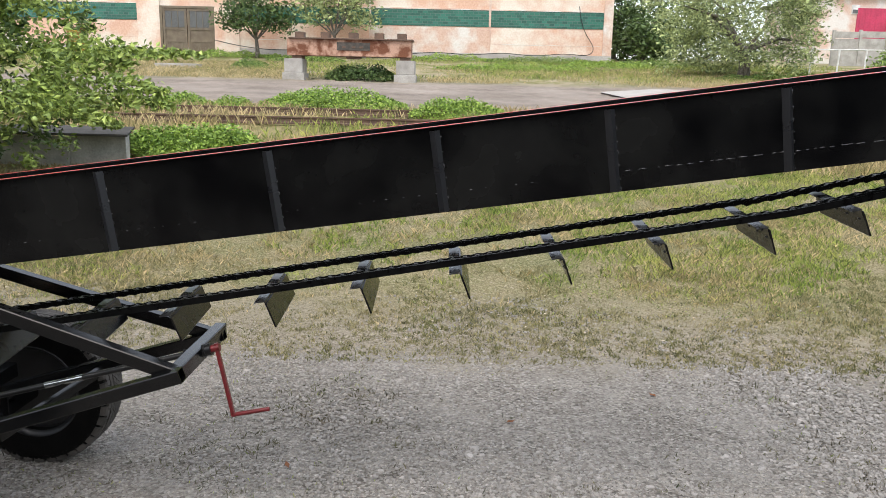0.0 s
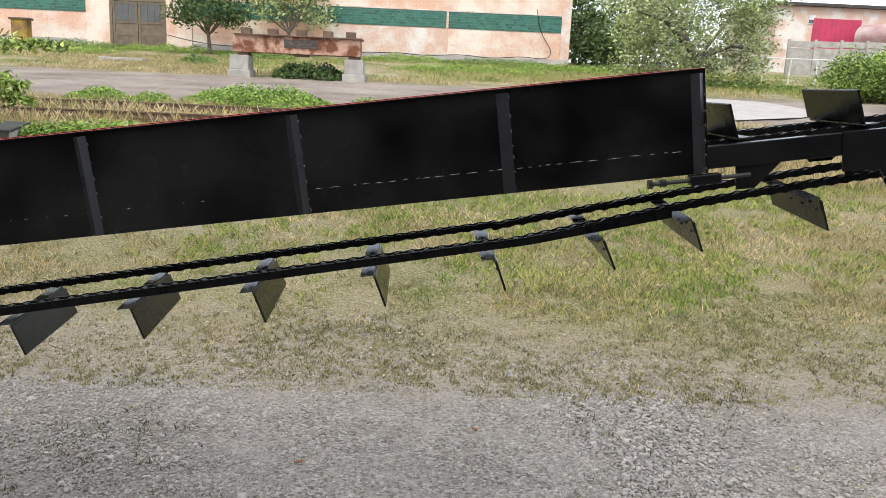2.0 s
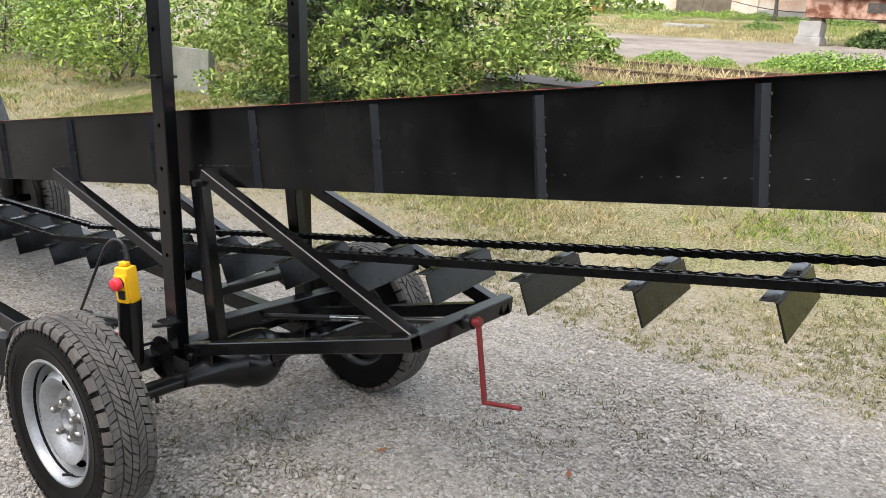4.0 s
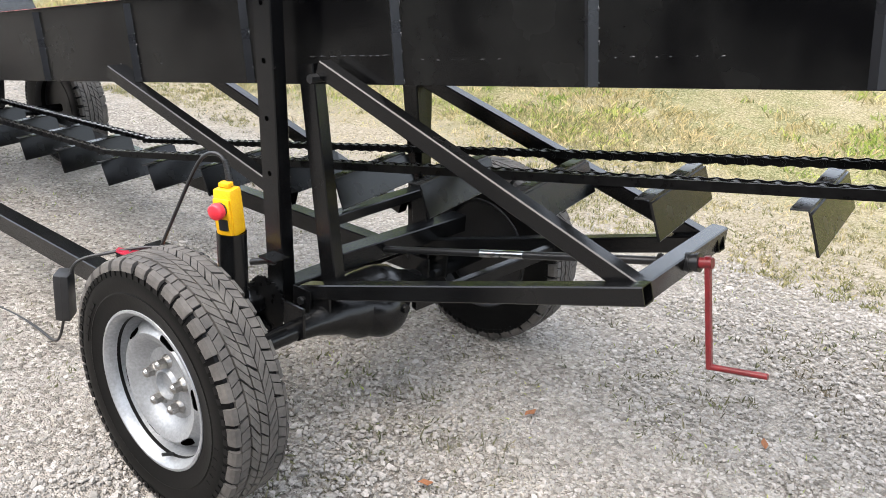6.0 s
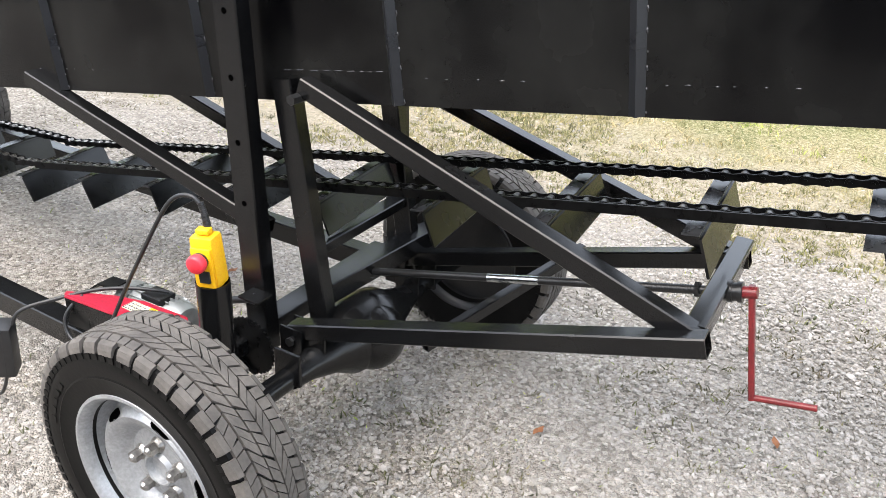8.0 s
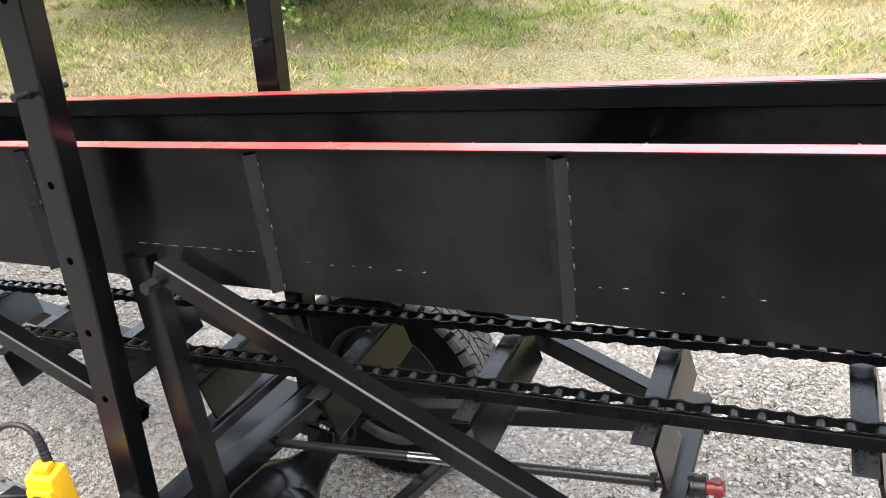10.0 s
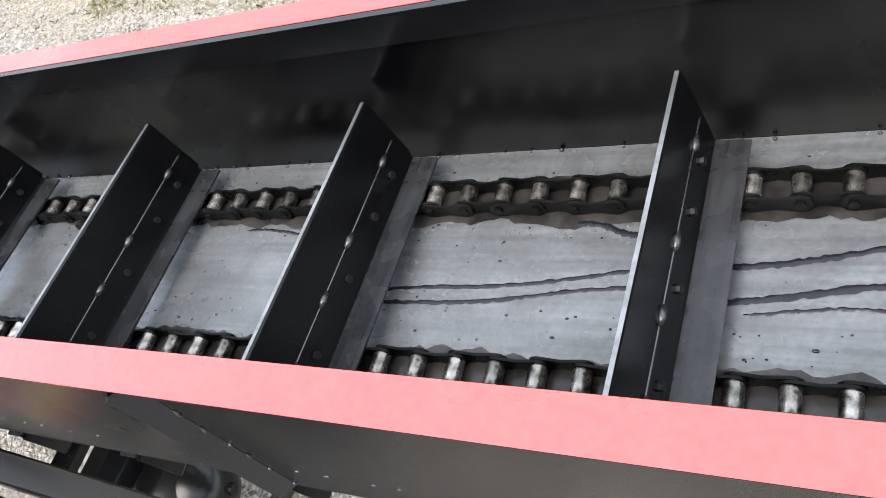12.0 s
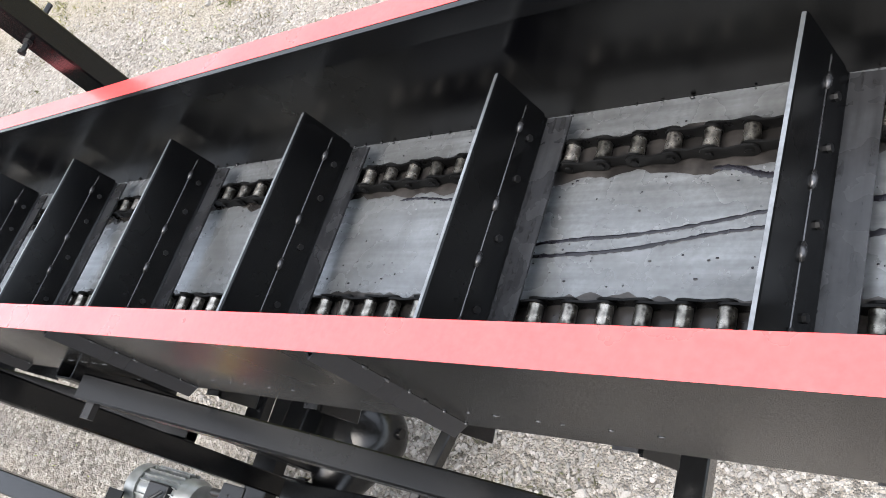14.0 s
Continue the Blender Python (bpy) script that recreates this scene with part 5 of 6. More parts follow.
def tree(name, base, centre, radii, mat, label, category, size, clumps, per, spread, seed, trunk_r=0.12, low=-0.6, extra=None, group="", stems=1):
    t = thing(name, label, category, group, m=pose(*base))
    r = np.random.RandomState(seed)
    p, c = crown_points(centre, radii, clumps, per, spread, seed, low)
    if extra is not None:
        p = np.concatenate([p, extra])
    v, f = leaves(p, size, seed + 1)
    bulk("crown", v, f, mat, "", "", parent=t)
    b0 = Vector(base) + Vector((0, 0, -0.1))
    fork = Vector(base).lerp(Vector(centre), 0.45) + Vector((0, 0, -0.1))
    bm = B()
    if stems == 1:
        mid = b0.lerp(fork, 0.5) + Vector((r.uniform(-0.1, 0.1), 0, 0))
        cyl(bm, b0, mid, trunk_r * 1.25, trunk_r, seg=10)
        cyl(bm, mid, fork, trunk_r, trunk_r * 0.75, seg=10)
    else:
        for i in range(stems):
            cyl(bm, b0 + Vector((r.uniform(-0.3, 0.3), r.uniform(-0.2, 0.2), 0)), Vector(c[r.randint(len(c))]), trunk_r, trunk_r * 0.3, seg=7)
    part("trunk", bm, BARK, t, "", 60)
    for i in range(14):
        q = Vector(c[r.randint(len(c))])
        bend = fork.lerp(q, 0.5) + Vector((r.uniform(-0.2, 0.2), r.uniform(-0.2, 0.2), 0.12 * (q - fork).length))
        bm = B()
        cyl(bm, fork, bend, trunk_r * 0.42, trunk_r * 0.26, seg=7)
        cyl(bm, bend, q, trunk_r * 0.26, trunk_r * 0.06, seg=6)
        part("limb", bm, BARK, t, "", 60)
    return t


def spray(p, q, n, width, seed):
    """Leaf centres along a drooping twig."""
    r = np.random.RandomState(seed)
    k = r.rand(n, 1)
    c = np.array(p) + (np.array(q) - np.array(p)) * k
    c[:, 2] -= 0.25 * (k[:, 0] * (1 - k[:, 0])) * -1
    return c + r.randn(n, 3) * np.array([width, width, width * 0.7]) * (1.15 - k)


extra = np.concatenate([spray((-6.8, 10.9, 1.75), (-4.7, 10.8, 1.35), 1100, 0.2, 14), spray((-4.4, 8.5, 2.3), (-2.5, 8.4, 2.35), 420, 0.14, 11), spray((-4.3, 8.5, 2.1), (-3.0, 8.4, 1.9), 500, 0.2, 12), spray((-4.9, 8.6, 1.9), (-2.9, 8.3, 1.75), 700, 0.22, 1), spray((-5.2, 8.2, 1.8), (-3.5, 8.1, 1.55), 600, 0.22, 2), spray((-5.0, 9.0, 2.4), (-3.5, 8.6, 2.25), 700, 0.3, 3),
                        spray((-5.9, 8.4, 1.6), (-5.2, 8.0, 1.25), 700, 0.25, 4), spray((-7.0, 8.2, 1.6), (-6.2, 7.9, 1.0), 800, 0.3, 5), spray((-8.5, 8.2, 1.6), (-8.2, 7.9, 0.95), 800, 0.35, 6)])
apple_tree = tree("apple_tree", (-7.2, 9.4, float(rise(9.4))), (-7.55, 9.0, 2.6), (3.1, 2.0, 2.1), APPLE, "spreading apple tree with green apples and drooping branches", "tree", 0.098, 470, 84, 0.105, 21, 0.13, -0.8, extra)
# a core of darker leaves paints the shade in the crown's gaps
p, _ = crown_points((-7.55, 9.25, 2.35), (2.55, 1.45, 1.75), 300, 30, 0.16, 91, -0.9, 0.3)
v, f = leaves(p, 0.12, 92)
bulk("inner_shade_leaves", v, f, DARKLEAF, "leaves inside the crown, coloured dark for its shade", "", parent=apple_tree)
p, _ = crown_points((-7.5, 8.9, 2.4), (3.3, 2.1, 2.0), 70, 1, 0.05, 33, -0.8, 0.9)
ball = B()
bmesh.ops.create_uvsphere(ball, u_segments=10, v_segments=7, radius=0.034)
ball = mesh_of(ball, "apple", FRUIT, 60)
for q in p:
    if q[1] < 9.2:
        part("apple", ball, None, apple_tree, m=Matrix.Translation(q))
for i, (bx, by, cz, rx, ry, rz, mat) in enumerate(((-22.6, 10.4, 1.9, 2.8, 1.8, 2.0, LIME), (-18.6, 10.8, 1.9, 2.6, 1.8, 2.0, HEDGE), (-15.3, 9.6, 1.9, 2.3, 1.7, 1.9, LIME), (-12.0, 11.4, 2.2, 2.2, 1.5, 2.0, HEDGE), (-26.5, 12, 2.2, 2.5, 2, 2.3, HEDGE))):
    b = (bx, by, float(rise(by)))
    tree("bush", b, (bx, by, b[2] + cz - 0.4), (rx, ry, rz), mat, "dense leafy green bush on the grass", "bush", 0.13, 170, 38, 0.24, 40 + i, 0.03, -0.95, group="bushes beside the yard", stems=6)
# the tree and bushes before the building and beyond
tree("tree", (-12.5, 50, float(rise(50))), (-12.6, 50, 6.4), (2.2, 1.6, 1.9), DARKLEAF, "small dark green tree before the plaster wall", "tree", 0.26, 120, 26, 0.3, 51, 0.13)
tree("tree", (-7.6, 50.5, float(rise(50.5))), (-7.6, 50.4, 7.2), (2.6, 1.5, 2.3), GREYLEAF, "small green tree before the plaster wall", "tree", 0.26, 140, 26, 0.32, 52, 0.12)
tree("tree", (15.8, 42, float(rise(42))), (15.6, 42, 6.2), (4.3, 3.2, 3.1), GREYLEAF, "broad grey-green tree with a dark trunk", "tree", 0.20, 470, 44, 0.30, 53, 0.3, -0.95)
for i, (bx, by, cz, rx, rz) in enumerate(((13.4, 66, 7.0, 2.2, 3.4), (16.6, 70, 7.4, 2.8, 3.6), (21.5, 74, 8.0, 3.6, 4.2), (14.8, 61, 5.6, 1.9, 1.5))):
    tree("tree", (bx, by, float(rise(by))), (bx, by, cz), (rx, 2.2, rz), DARKLEAF if i != 1 else GREYLEAF, "tall dark green tree behind the yard", "tree", 0.42, 110, 24, 0.5, 60 + i, 0.2, group="far trees")
for i, (bx, by, cz, rx, ry, rz, mat) in enumerate(((21.9, 37, 0.95, 1.6, 1.6, 1.1, HEDGE), (24.0, 37, 1.1, 2.0, 1.7, 1.25, NETTLE), (26.6, 38, 1.15, 2.1, 1.9, 1.3, HEDGE), (22.6, 29.5, 1.5, 2.2, 2.0, 1.75, LIME), (25.4, 30.5, 2.0, 2.4, 2.0, 2.3, LIME), (24.2, 33, 1.1, 2.0, 1.6, 1.2, NETTLE), (29.5, 38, 1.6, 2.4, 2.0, 1.8, HEDGE))):
    b = (bx, by, float(rise(by)))
    tree("bush", b, (bx, by, b[2] + cz), (rx, ry, rz), mat, "leafy green bush at the edge of the yard", "bush", 0.2, 150, 34, 0.27, 70 + i, 0.03, -0.95, group="bushes at the yard's edge", stems=5)


def weeds(cx, cy, rx, ry, h, n, mat, seed, label, size=0.12):
    """A low clump of broad-leaved weeds on the ground."""
    r = np.random.RandomState(seed)
    a, k = r.uniform(0, 2 * np.pi, n), np.sqrt(r.rand(n))
    x, y = cx + rx * k * np.cos(a), cy + ry * k * np.sin(a)
    lump = 0.55 + 0.3 * np.sin(x * 3.1 + seed) * np.sin(y * 2.7) + 0.25 * r.rand(n)
    z = rise(y) + h * (1 - k ** 2 * 0.7) * lump * r.rand(n) ** 0.5
    v, f = leaves(np.stack([x, y, z], -1), size, seed + 1, 0.1, 0.55)
    return bulk("weeds", v, f, mat, label, "weeds")


weeds(-2.6, 18.6, 1.9, 0.9, 0.75, 8500, NETTLE, 1, "clump of bright green weeds beside the road", 0.075)
weeds(0.55, 17.3, 1.2, 0.7, 0.70, 5600, NETTLE, 2, "clump of bright green weeds by the rail track", 0.075)
weeds(-6.6, 18.9, 1.0, 0.6, 0.4, 2400, NETTLE, 3, "low green weeds by the rail track", 0.07)
weeds(-5.0, 18.2, 0.5, 0.5, 0.65, 1400, NETTLE, 4, "low green weeds by the rail track", 0.07)
weeds(-4.1, 12.5, 1.3, 0.7, 0.80, 9000, NETTLE, 5, "green nettles beside the concrete slab", 0.075)
weeds(-1.9, 12.6, 1.5, 0.6, 0.20, 1500, HEDGE, 6, "low green weeds in the grass", 0.05)
# dark leaf colour here stands for the tree's shade
weeds(-9.3, 10.0, 2.8, 0.8, 0.55, 3200, DARKLEAF, 7, "green weeds under the apple tree, coloured dark for its shade", 0.10)
weeds(-4.1, 36.2, 1.7, 0.9, 1.0, 2600, DARKLEAF, 8, "dark green weeds under the rusty girder", 0.16)
for i, (cx, cy, rx, n) in enumerate(((-22, 51, 5, 1800), (-15, 50.5, 4, 1400), (-9, 48, 2.5, 900), (0, 51.5, 3, 1000), (6, 51, 4, 1300), (9.5, 48, 3, 1200), (13, 50, 3, 1300), (4, 44, 5, 1300), (18, 41, 4, 1400), (-18.5, 46, 2.0, 700), (-11, 42.5, 1.1, 700))):
    weeds(cx, cy, rx, 1.1, 0.60, n * 2, NETTLE if i % 2 else HEDGE, 20 + i, "green weeds before the building", 0.12)
for i, (cx, cy, rx, ry, n) in enumerate(((13.1, 14.4, 1.9, 1.5, 3600), (15.4, 16.5, 2.5, 2.0, 3600), (20.4, 21.0, 2.6, 2.2, 2800), (21.6, 25.5, 2.4, 2, 1800))):
    weeds(cx, cy, rx, ry, 0.8, int(n * 2.2), HEDGE if i % 2 else NETTLE, 40 + i, "low green undergrowth beside the yard", 0.085)


# ---- the workshop building ----
PLASTER = material("pink_plaster", (0.66, 0.42, 0.31), 0.9, spots=(0.74, 0.66, 0.57), scale=0.5, amount=0.3, fine=9, bump=0.3, depth=0.02, detail=9)
PALE = material("whitewashed_plaster", (0.70, 0.66, 0.61), 0.9, spots=(0.62, 0.43, 0.34), scale=0.7, amount=0.3, fine=9, bump=0.3, depth=0.02, detail=9)
PLINTH = material("grey_plinth_render", (0.36, 0.34, 0.32), 0.95, spots=(0.5, 0.47, 0.44), scale=0.9, fine=12, bump=0.4, depth=0.02)
CONCRETE = material("weathered_concrete", (0.42, 0.40, 0.37), 0.95, spots=(0.28, 0.265, 0.24), scale=1.8, fine=30, bump=0.4, depth=0.01, detail=9)
OLDWOOD = material("old_brown_wood", (0.135, 0.105, 0.075), 0.85, spots=(0.19, 0.155, 0.11), scale=3, fine=30, bump=0.4, depth=0.01)
DARKGLASS = material("dusty_window_glass", (0.11, 0.115, 0.115), 0.25, scale=3, bump=0)
RUST = material("rusty_painted_steel", (0.47, 0.29, 0.21), 0.85, spots=(0.16, 0.06, 0.03), scale=2.4, amount=0.28, fine=20, bump=0.4, depth=0.01, detail=9)
RUSTDARK = material("dark_rust", (0.10, 0.065, 0.048), 0.85, spots=(0.16, 0.10, 0.07), scale=4, fine=30, bump=0.4, depth=0.01)
ROOFING = material("roof_felt", (0.085, 0.080, 0.074), 0.95, spec=0.1, scale=2, bump=0.3, depth=0.01)
REDGATE = material("crimson_gate_paint", (0.52, 0.045, 0.11), 0.6, spots=(0.42, 0.04, 0.09), scale=1.0, fine=8, bump=0.1, depth=0.01)
WHITE = material("white_paint", (0.75, 0.75, 0.73), 0.6, scale=5, bump=0.1, depth=0.002)
TANKPINK = material("faded_red_tank", (0.36, 0.20, 0.19), 0.7, spots=(0.5, 0.42, 0.40), scale=0.8, fine=10, bump=0.2, depth=0.01)
TANKGREY = material("faded_grey_tank", (0.52, 0.53, 0.54), 0.65, spots=(0.4, 0.4, 0.4), scale=0.8, fine=10, bump=0.2, depth=0.01)
YELLOWBOX = material("rusty_yellow_paint", (0.42, 0.27, 0.03), 0.7, spots=(0.16, 0.09, 0.04), scale=1.5, fine=10, bump=0.2, depth=0.01)


def tile_material():
    m = material("green_glazed_tile", (0.02, 0.12, 0.085), 0.35, scale=0.8, bump=0)
    t = m.node_tree
    b = t.nodes["Principled BSDF"]
    co = t.nodes.new("ShaderNodeTexCoord")
    mp = t.nodes.new("ShaderNodeMapping")
    mp.inputs["Rotation"].default_value = (radians(-90), 0, 0)
    br = t.nodes.new("ShaderNodeTexBrick")
    br.inputs["Scale"].default_value = 1.0
    br.inputs["Brick Width"].default_value, br.inputs["Row Height"].default_value, br.inputs["Mortar Size"].default_value = 0.34, 0.17, 0.012
    br.inputs["Color1"].default_value, br.inputs["Color2"].default_value, br.inputs["Mortar"].default_value = (0.012, 0.085, 0.06, 1), (0.03, 0.17, 0.12, 1), (0.10, 0.15, 0.13, 1)
    t.links.new(co.outputs["Object"], mp.inputs[0])
    t.links.new(mp.outputs[0], br.inputs[0])
    t.links.new(br.outputs[0], b.inputs["Base Color"])
    return m


GREENTILE = tile_material()
wall = solid("wall_north", box(B(), (-46, 53.0, 2.5), (10.68, 65, 10.2)), PLASTER, "faded pink plaster wall of a long workshop", "wall", kind="structure")
part("plinth", box(B(), (-46, 52.93, 2.5), (10.72, 53.0, 4.42)), PLINTH, wall)
part("roof", box(B(), (-46.5, 52.4, 10.2), (11.3, 65.5, 10.45)), ROOFING, wall)
for x0, x1 in ((-46, -21.35), (-14.4, -5.65), (-5.5, 2.4), (2.55, 10.08)):
    part("tile_band", box(B(), (x0, 52.95, 6.16), (x1, 53.0, 7.22)), GREENTILE, wall, "dark green glazed tile band")
    part("panel", box(B(), (x0, 52.975, 4.43), (x1, 53.0, 6.10)), PALE if x0 in (-5.5,) else PLASTER, wall)
    part("sill", box(B(), (x0, 52.93, 7.23), (x1, 53.0, 7.30)), PALE, wall)
    part("crack_line", box(B(), (x0 + 0.1, 52.965, 5.02), (x1 - 0.1, 53.0, 5.06)), PALE, wall)
for x0, x1 in ((-21.34, -19.80), (-16.10, -14.42)):
    part("pilaster", box(B(), (x0, 52.86, 2.5), (x1, 53.0, 10.15), 0.02), PLASTER, wall, "plain pink plaster pilaster")
for x in (-5.575, 2.475):
    part("joint", box(B(), (x - 0.07, 52.94, 4.43), (x + 0.07, 53.0, 10.1)), PALE, wall)
part("corner_strip", box(B(), (10.10, 52.92, 4.43), (10.70, 53.0, 10.15)), PALE, wall)
door = thing("door_1", "closed brown wooden double gate with dusty window panes", "door", kind="structure", m=pose(-17.95, 52.95, 3.95))
part("door_frame", box(B(), (-19.79, 52.86, 3.9), (-19.62, 52.99, 7.1)), OLDWOOD, door)
part("door_frame", box(B(), (-16.28, 52.86, 3.9), (-16.11, 52.99, 7.1)), OLDWOOD, door)
part("door_frame", box(B(), (-19.61, 52.86, 6.95), (-16.29, 52.99, 7.1)), OLDWOOD, door)
for x0 in (-19.60, -17.92):
    x1 = x0 + 1.63
    leaf = part("door_leaf", box(B(), (x0, 52.93, 3.95), (x1, 52.985, 6.94)), OLDWOOD, door)
    for z in (3.95, 4.75, 5.55, 6.78):
        part("rail", box(B(), (x0 + 0.005, 52.89, z), (x1 - 0.005, 52.93, z + 0.14)), OLDWOOD, leaf)
    for x in (x0 + 0.003, x1 - 0.143):
        part("stile", box(B(), (x, 52.885, 3.96), (x + 0.14, 52.93, 6.93)), OLDWOOD, leaf)
    for i in range(3):
        a = x0 + 0.16 + i * 0.445
        part("pane", box(B(), (a, 52.905, 5.72), (a + 0.40, 52.925, 6.76)), DARKGLASS, leaf, "dusty glass pane")
        part("mullion", box(B(), (a + 0.403, 52.888, 5.70), (a + 0.44, 52.929, 6.77)), OLDWOOD, leaf)
    for i in range(8):
        a = x0 + 0.15 + i * 0.168
        part("board", box(B(), (a, 52.915, 4.1), (a + 0.155, 52.929, 4.84), 0.004), OLDWOOD, leaf)
cable("hanging_cable", [(-16, 52.4, 4.9), (-13, 52.2, 4.2), (-10, 52.3, 4.5), (-8, 52.2, 4.1), (-5, 52.3, 4.45), (-3, 52.3, 4.2), (-1, 52.3, 4.5), (1, 52.3, 4.2), (3.5, 52.3, 4.55), (5.5, 52.3, 4.2), (7.5, 52.4, 4.6), (9.4, 52.6, 4.25), (9.6, 52.8, 5.2), (8.6, 52.85, 6.0), (8.4, 52.85, 7.6)], 0.025, BLACKPLASTIC, None, "black cable sagging along the foot of the wall", "cable")

# added behind the camera, never in view: darkens what the black paint reflects
REFLECTWALL = material("dark_reflection_wall", (0.10, 0.095, 0.088), 0.95, spots=(0.07, 0.066, 0.06), scale=0.7, fine=9, bump=0.3, depth=0.02, spec=0.1)
solid("unseen_wall_south", box(B(), (-40, -10.4, -0.1), (40, -10.0, 5.2)), REFLECTWALL, "plain dark wall added out of view to darken reflections", "wall", kind="structure")

# rusty girder on concrete blocks
girder = thing("steel_girder", "rusty steel box girder lying across concrete blocks", "girder", m=pose(-4.6, 36, 2.3))
part("web", box(B(), (-7.46, 35.6, 3.40), (-1.72, 36.6, 4.14), 0.02), RUST, girder)
part("top_plate", box(B(), (-7.36, 35.45, 4.14), (-1.64, 36.7, 4.20), 0.01), RUSTDARK, girder)
# the panel stands proud; its near-black colour paints the recess's shade
GIRDERDARK = material("recess_shade_steel", (0.040, 0.036, 0.032), 0.7, spots=(0.10, 0.085, 0.07), scale=6, fine=40, bump=0.3, depth=0.006)
part("recess", box(B(), (-5.15, 35.57, 3.66), (-3.62, 35.6, 4.02), 0.01), GIRDERDARK, girder, "panel coloured dark for the shade of a recess, with fittings")
for x in (-4.9, -4.45, -4.1):
    part("fitting", box(B(), (x, 35.53, 3.76), (x + 0.16, 35.57, 3.86), 0.01), RUSTDARK, girder)
part("drain", box(B(), (-4.75, 35.75, 3.30), (-4.1, 36.3, 3.40), 0.02), RUSTDARK, girder)
for x in (-7.15, -5.95, -4.65, -3.45, -2.40):
    part("lug", box(B(), (x, 35.9, 4.20), (x + 0.42, 36.4, 4.48), 0.02), RUSTDARK, girder)
for x in (-7.1, -2.1):
    part("foot_plate", box(B(), (x - 0.15, 35.7, 3.26), (x + 0.30, 36.5, 3.40), 0.01), RUSTDARK, girder)
for x in (-7.12, -1.95):
    g = float(rise(36.0))
    for i, (w, z0, z1) in enumerate(((0.55, g - 0.1, 2.62), (0.46, 2.625, 3.255))):
        solid("concrete_block", box(B(), (x - w, 35.45 + 0.05 * i, z0), (x + w * 0.85, 36.6 - 0.06 * i, z1), 0.03), CONCRETE, "weathered grey concrete block under the girder", "block", "blocks under the girder")
solid("concrete_slab", box(B(), (-15.9, 41.4, float(rise(41.5)) - 0.1), (-13.6, 42.5, float(rise(42)) + 0.16), 0.03), CONCRETE, "pale concrete slab lying in the grass", "slab")
cab = thing("electric_cabinet", "rusty yellow steel cabinet beside the wall", "cabinet", m=pose(-24.4, 50.5, 3.8))
part("body", box(B(), (-24.9, 50.2, 3.65), (-23.9, 50.8, 5.3), 0.02), YELLOWBOX, cab)
part("hood", box(B(), (-25.0, 50.1, 5.3), (-23.8, 50.9, 5.42), 0.02), RUSTDARK, cab)
part("door", box(B(), (-24.82, 50.17, 3.9), (-23.98, 50.2, 5.2), 0.01), YELLOWBOX, cab)

# rail track
for y in (16.05, 17.45):
    z = float(rise(y)) + 0.06
    bm = B()
    prism(bm, [(y - 0.06, z - 0.04), (y + 0.06, z - 0.04), (y + 0.06, z + 0.0), (y + 0.012, z + 0.02), (y + 0.012, z + 0.09), (y + 0.035, z + 0.10), (y + 0.035, z + 0.13), (y - 0.035, z + 0.13), (y - 0.035, z + 0.10), (y - 0.012, z + 0.09), (y - 0.012, z + 0.02), (y - 0.06, z + 0.0)], -22, 12, axis=0)
    solid("rail", bm, RUSTDARK, "rusty rail half sunk in dry grass", "rail", "rails of the track")

PALECON = material("limewashed_concrete", (0.60, 0.585, 0.55), 0.95, spots=(0.34, 0.325, 0.29), scale=2.2, amount=0.5, fine=30, bump=0.4, depth=0.01, detail=9)
# concrete cellar walls under the apple tree
cellar = thing("cellar", "low concrete cellar with a tarred slab roof", "cellar", m=pose(-5.9, 11.8, 0.6))
part("wall_slab", box(B(), (-6.95, 11.45, 0.40), (-5.80, 11.6, 1.14), 0.01), PALECON, cellar)
part("wall_slab", box(B(), (-5.785, 11.46, 0.40), (-4.86, 11.6, 1.16), 0.01), PALECON, cellar)
bm = B()
prism(bm, [(-5.03, 11.61), (-4.87, 11.61), (-5.60, 13.4), (-5.76, 13.4)], 0.5, 1.16, axis=2)
part("side_slab", bm, PALECON, cellar)
bm = B()
prism(bm, [(-7.1, 11.25), (-4.74, 11.25), (-5.55, 13.5), (-7.9, 13.5)], 1.17, 1.205, axis=2)
part("roof_slab", bm, ROOFING, cellar, "dark tarred slab")
solid("concrete_barrier", box(B(), (-13.2, 9.35, 0.1), (-11.9, 9.5, 1.30), 0.015), material("mossy_concrete", (0.25, 0.245, 0.215), 0.95, spots=(0.15, 0.16, 0.11), scale=2.0, fine=30, bump=0.4, depth=0.01, detail=9), "pale concrete barrier half hidden by leaves", "barrier")

# to the right: white building with a crimson gate, fence, tanks, barrier post
shed = thing("white_shed", "long pale workshop with a crimson gate behind a fence", "building", m=pose(45, 70, 5))
part("wall", box(B(), (30.9, 68, 3.5), (66, 80, 10.45)), PALE, shed)
part("roof_edge", box(B(), (30.4, 67.5, 10.45), (66.5, 80.5, 10.7)), ROOFING, shed)
gate = part("gate", box(B(), (34.1, 67.9, 5.0), (38.25, 68.0, 9.5)), REDGATE, shed, "crimson sheet gate")
for i in range(9):
    part("gate_rib", box(B(), (34.3 + i * 0.45, 67.87, 5.05), (34.36 + i * 0.45, 67.9, 9.45)), REDGATE, gate)
win = part("window", box(B(), (33.6, 67.92, 9.0), (34.25, 68.0, 9.75)), WHITE, shed)
part("pane", box(B(), (33.66, 67.90, 9.06), (34.19, 67.92, 9.36)), DARKGLASS, win)
fence = thing("concrete_fence", "grey concrete panel fence before the pale workshop", "fence", m=pose(36, 60, 5))
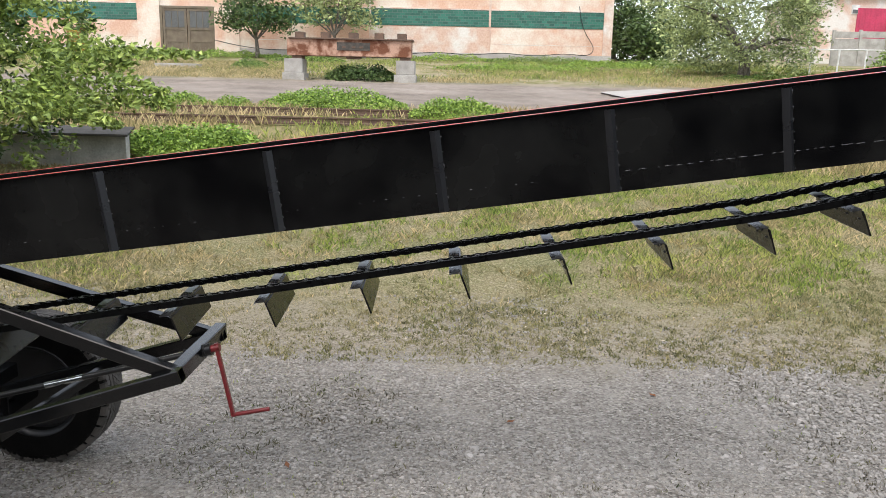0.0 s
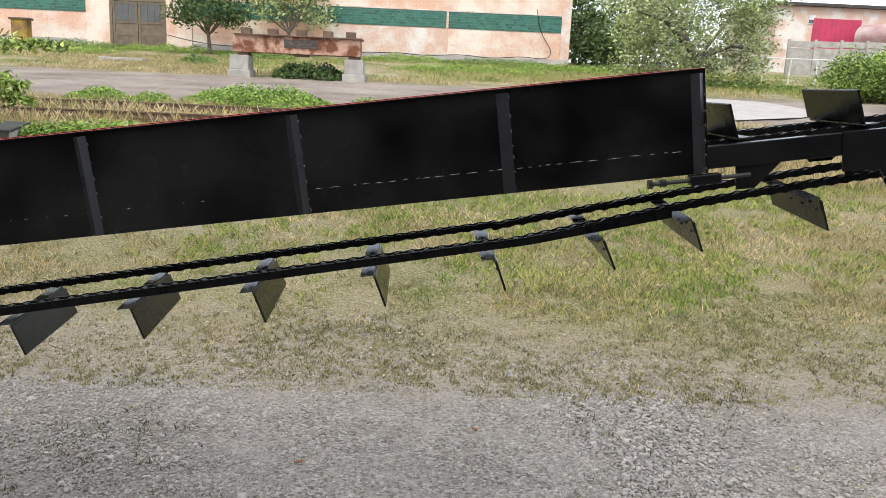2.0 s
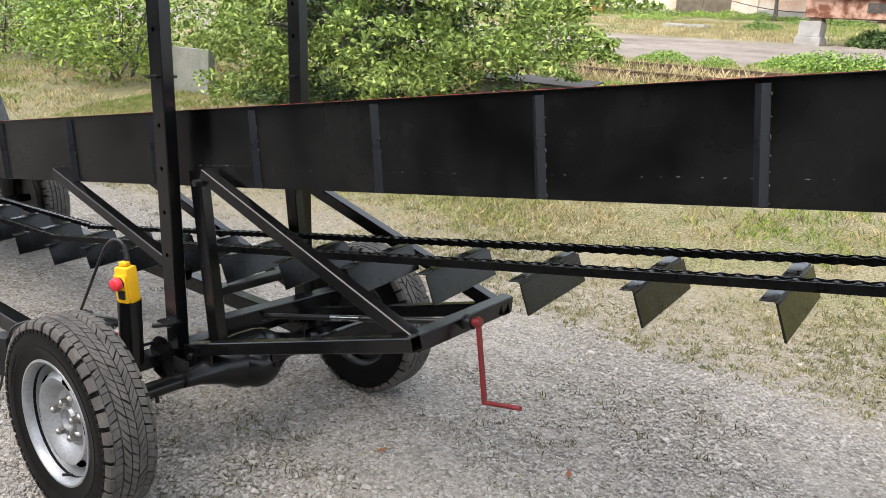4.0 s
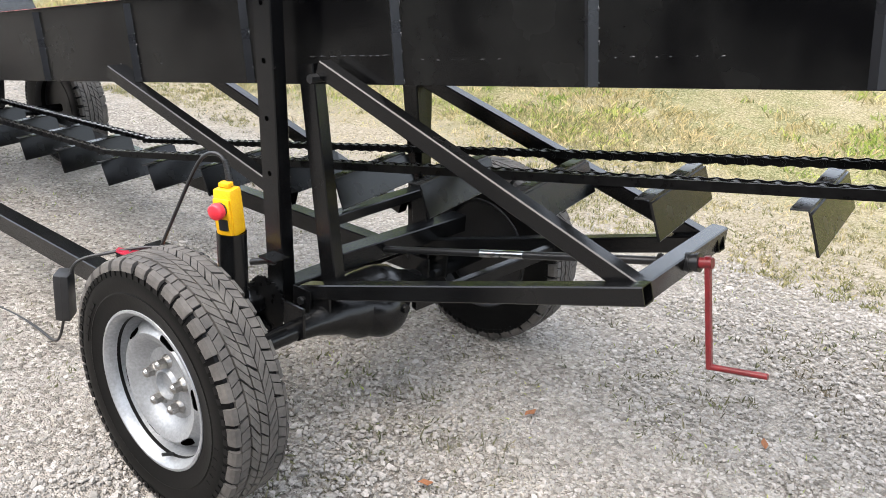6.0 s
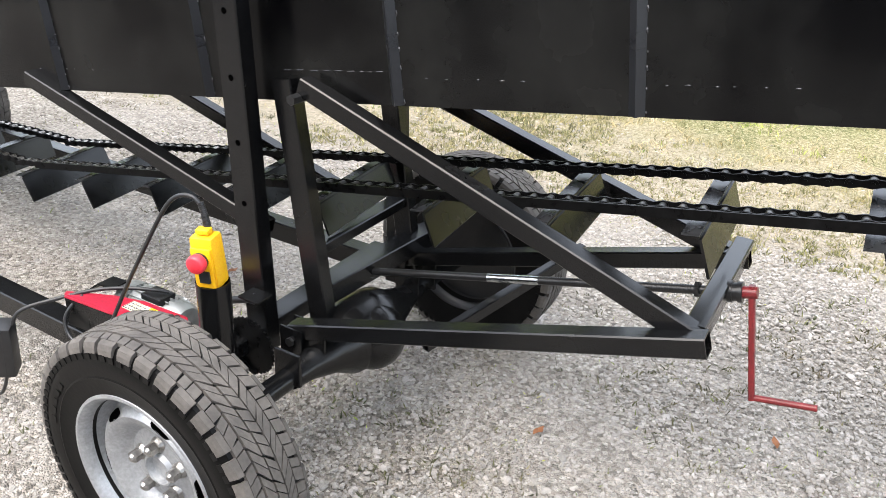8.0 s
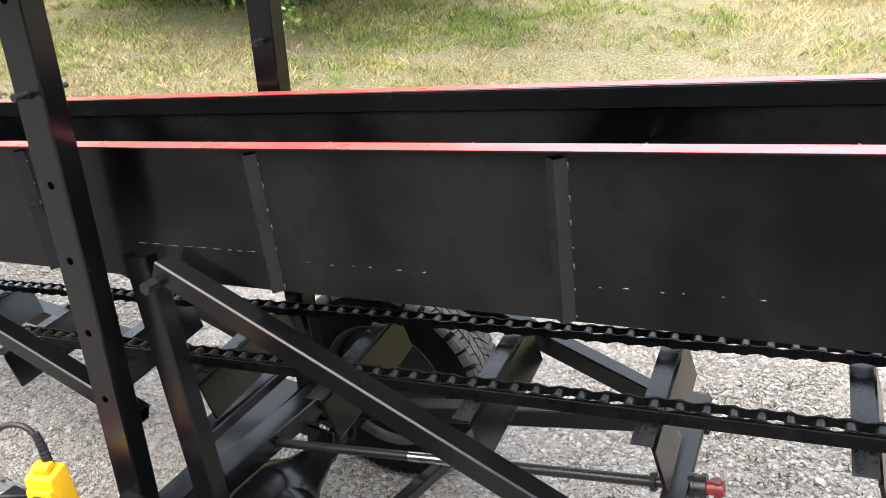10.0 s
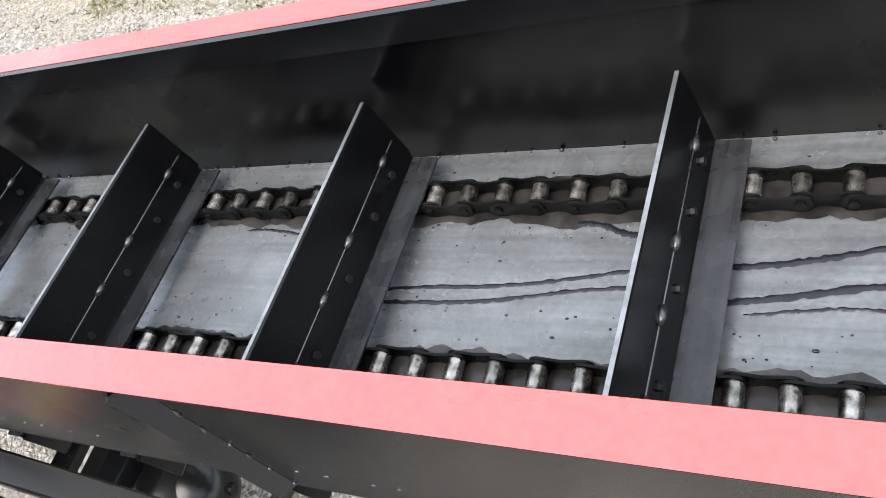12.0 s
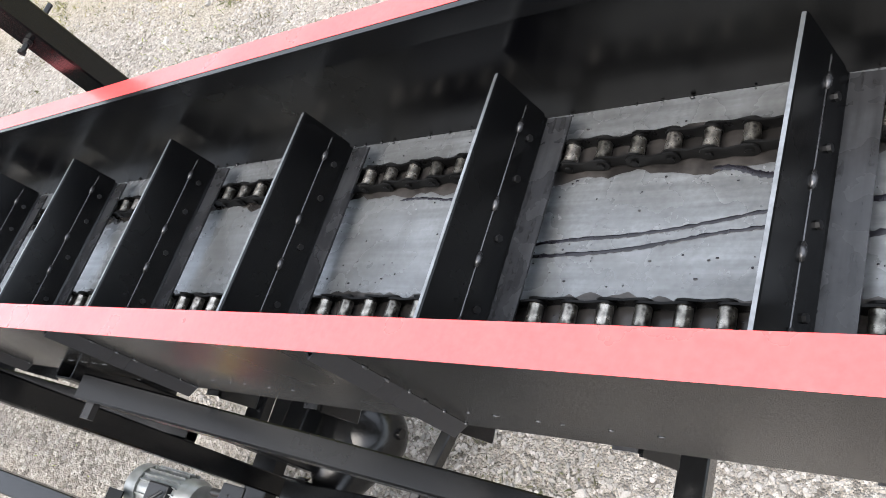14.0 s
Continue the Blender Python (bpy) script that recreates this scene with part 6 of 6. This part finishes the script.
for i in range(11):
    x = 28.7 + i * 2.0
    z = 5.7 + i * 0.05
    part("post", box(B(), (x - 0.12, 59.9, 4.0), (x + 0.08, 60.1, z + 1.32), 0.01), CONCRETE, fence)
    part("panel", box(B(), (x + 0.09, 59.97, 4.0), (x + 1.87, 60.03, z + 0.70), 0.01), CONCRETE, fence)
    part("panel", box(B(), (x + 0.09, 59.97, z + 0.76), (x + 1.87, 60.03, z + 1.22), 0.01), CONCRETE, fence)
wire = thing("wire_fence", "low fence of pale posts with a top rail", "fence", m=pose(24, 45, 3.6))
for i in range(5):
    x = 20.6 + i * 1.55
    part("post", cyl(B(), (x, 45, 3.0), (x + 0.05, 45, 4.75), 0.05, seg=8), WHITE, wire)
part("rail", cyl(B(), (20.6, 45, 4.70), (26.8, 45, 4.75), 0.035, seg=8), WHITE, wire)
for i, (x, y, r, l, mat, lab) in enumerate(((38.9, 63.5, 1.05, 5, TANKPINK, "faded red steel storage tank"), (42.2, 63.5, 1.1, 5, TANKGREY, "faded grey steel storage tank"), (47.5, 63.5, 1.1, 5, TANKGREY, "faded grey steel storage tank"))):
    tank = thing("storage_tank", lab, "tank", "tanks behind the fence", m=pose(x, y, 6))
    part("shell", revolve(B(), [(0.0, -l / 2), (r * 0.6, -l / 2 + 0.06), (r, -l / 2 + 0.35), (r, l / 2 - 0.35), (r * 0.6, l / 2 - 0.06), (0.0, l / 2)], Matrix.Translation((x, y + 1.5, 7.95)) @ Matrix.Rotation(radians(90), 4, "X") @ Matrix.Rotation(radians(25), 4, "Y"), 28, closed=False), mat, tank, "", 40)
    part("cradle", box(B(), (x - 0.7, y + 0.4, 4.0), (x + 0.7, y + 2.6, 7.2)), CONCRETE, tank)
RW = material("red_white_post", (0.42, 0.15, 0.07), 0.8, spots=(0.30, 0.11, 0.06), scale=3, fine=20, bump=0.2, depth=0.005)
barrier = thing("barrier_post", "leaning rust-red post with white stripes", "post", m=pose(16, 19.4, 1.5))
bm = B()
prism(bm, [(15.72, 1.30), (16.42, 1.30), (16.30, 1.86), (16.02, 2.22), (15.80, 2.20)], 19.3, 19.5, 1)
part("body", bm, RW, barrier)
for i in range(3):
    bm = B()
    z = 1.42 + 0.27 * i
    prism(bm, [(15.80 + 0.02 * i, z + 0.13), (16.36 - 0.09 * i, z - 0.02), (16.35 - 0.09 * i, z + 0.06), (15.80 + 0.02 * i, z + 0.21)], 19.285, 19.299, 1)
    part("stripe", bm, WHITE, barrier, "white stripe")
part("stub", box(B(), (15.40, 19.32, 1.95), (15.72, 19.46, 2.16), 0.01), RUST, barrier)
PATHGREY = material("pale_path", (0.40, 0.37, 0.34), 0.9, spots=(0.33, 0.305, 0.28), scale=1.5, fine=20, bump=0.2, depth=0.01)
bm = B()
o = []
for x, y in ((10.0, 21.0), (13.0, 23.4), (15.4, 27.0), (15.6, 32.6), (14.0, 33.5), (9.0, 33.5), (6.0, 30.0), (6.5, 24)):
    o.append(bm.verts.new((x, y, float(rise(y)) + 0.045)))
top_ = bm.faces.new(o)
bmesh.ops.triangulate(bm, faces=[top_])
solid("pavement", bm, PATHGREY, "pale worn concrete path across the grass", "path", kind="structure")

DEADLEAF = material("dead_leaf", (0.22, 0.085, 0.03), 0.8, spots=(0.15, 0.06, 0.025), scale=30, bump=0.2, depth=0.002)
for i, (x, y, a) in enumerate(((-1.16, 1.72, 0.4), (-1.12, 2.32, 1.2), (-0.35, 2.75, 2.0), (0.9, 3.4, 0.3), (-2.9, 2.6, 1.0), (1.9, 3.9, 2.4))):
    bm = B()
    o = [(-0.028, 0, 0.012), (-0.01, 0.013, 0.020), (0.012, 0.012, 0.017), (0.03, 0.0, 0.026), (0.01, -0.014, 0.016), (-0.012, -0.012, 0.022)]
    vs = [bm.verts.new(p) for p in o]
    mid = bm.verts.new((0, 0, 0.010))
    for k in range(6):
        bm.faces.new((vs[k], vs[(k + 1) % 6], mid))
    solid("fallen_leaf", bm, DEADLEAF, "curled brown fallen leaf on the gravel", "leaf", "fallen leaves", m=pose(x, y, 0.004, 0, 0, math.degrees(a)))
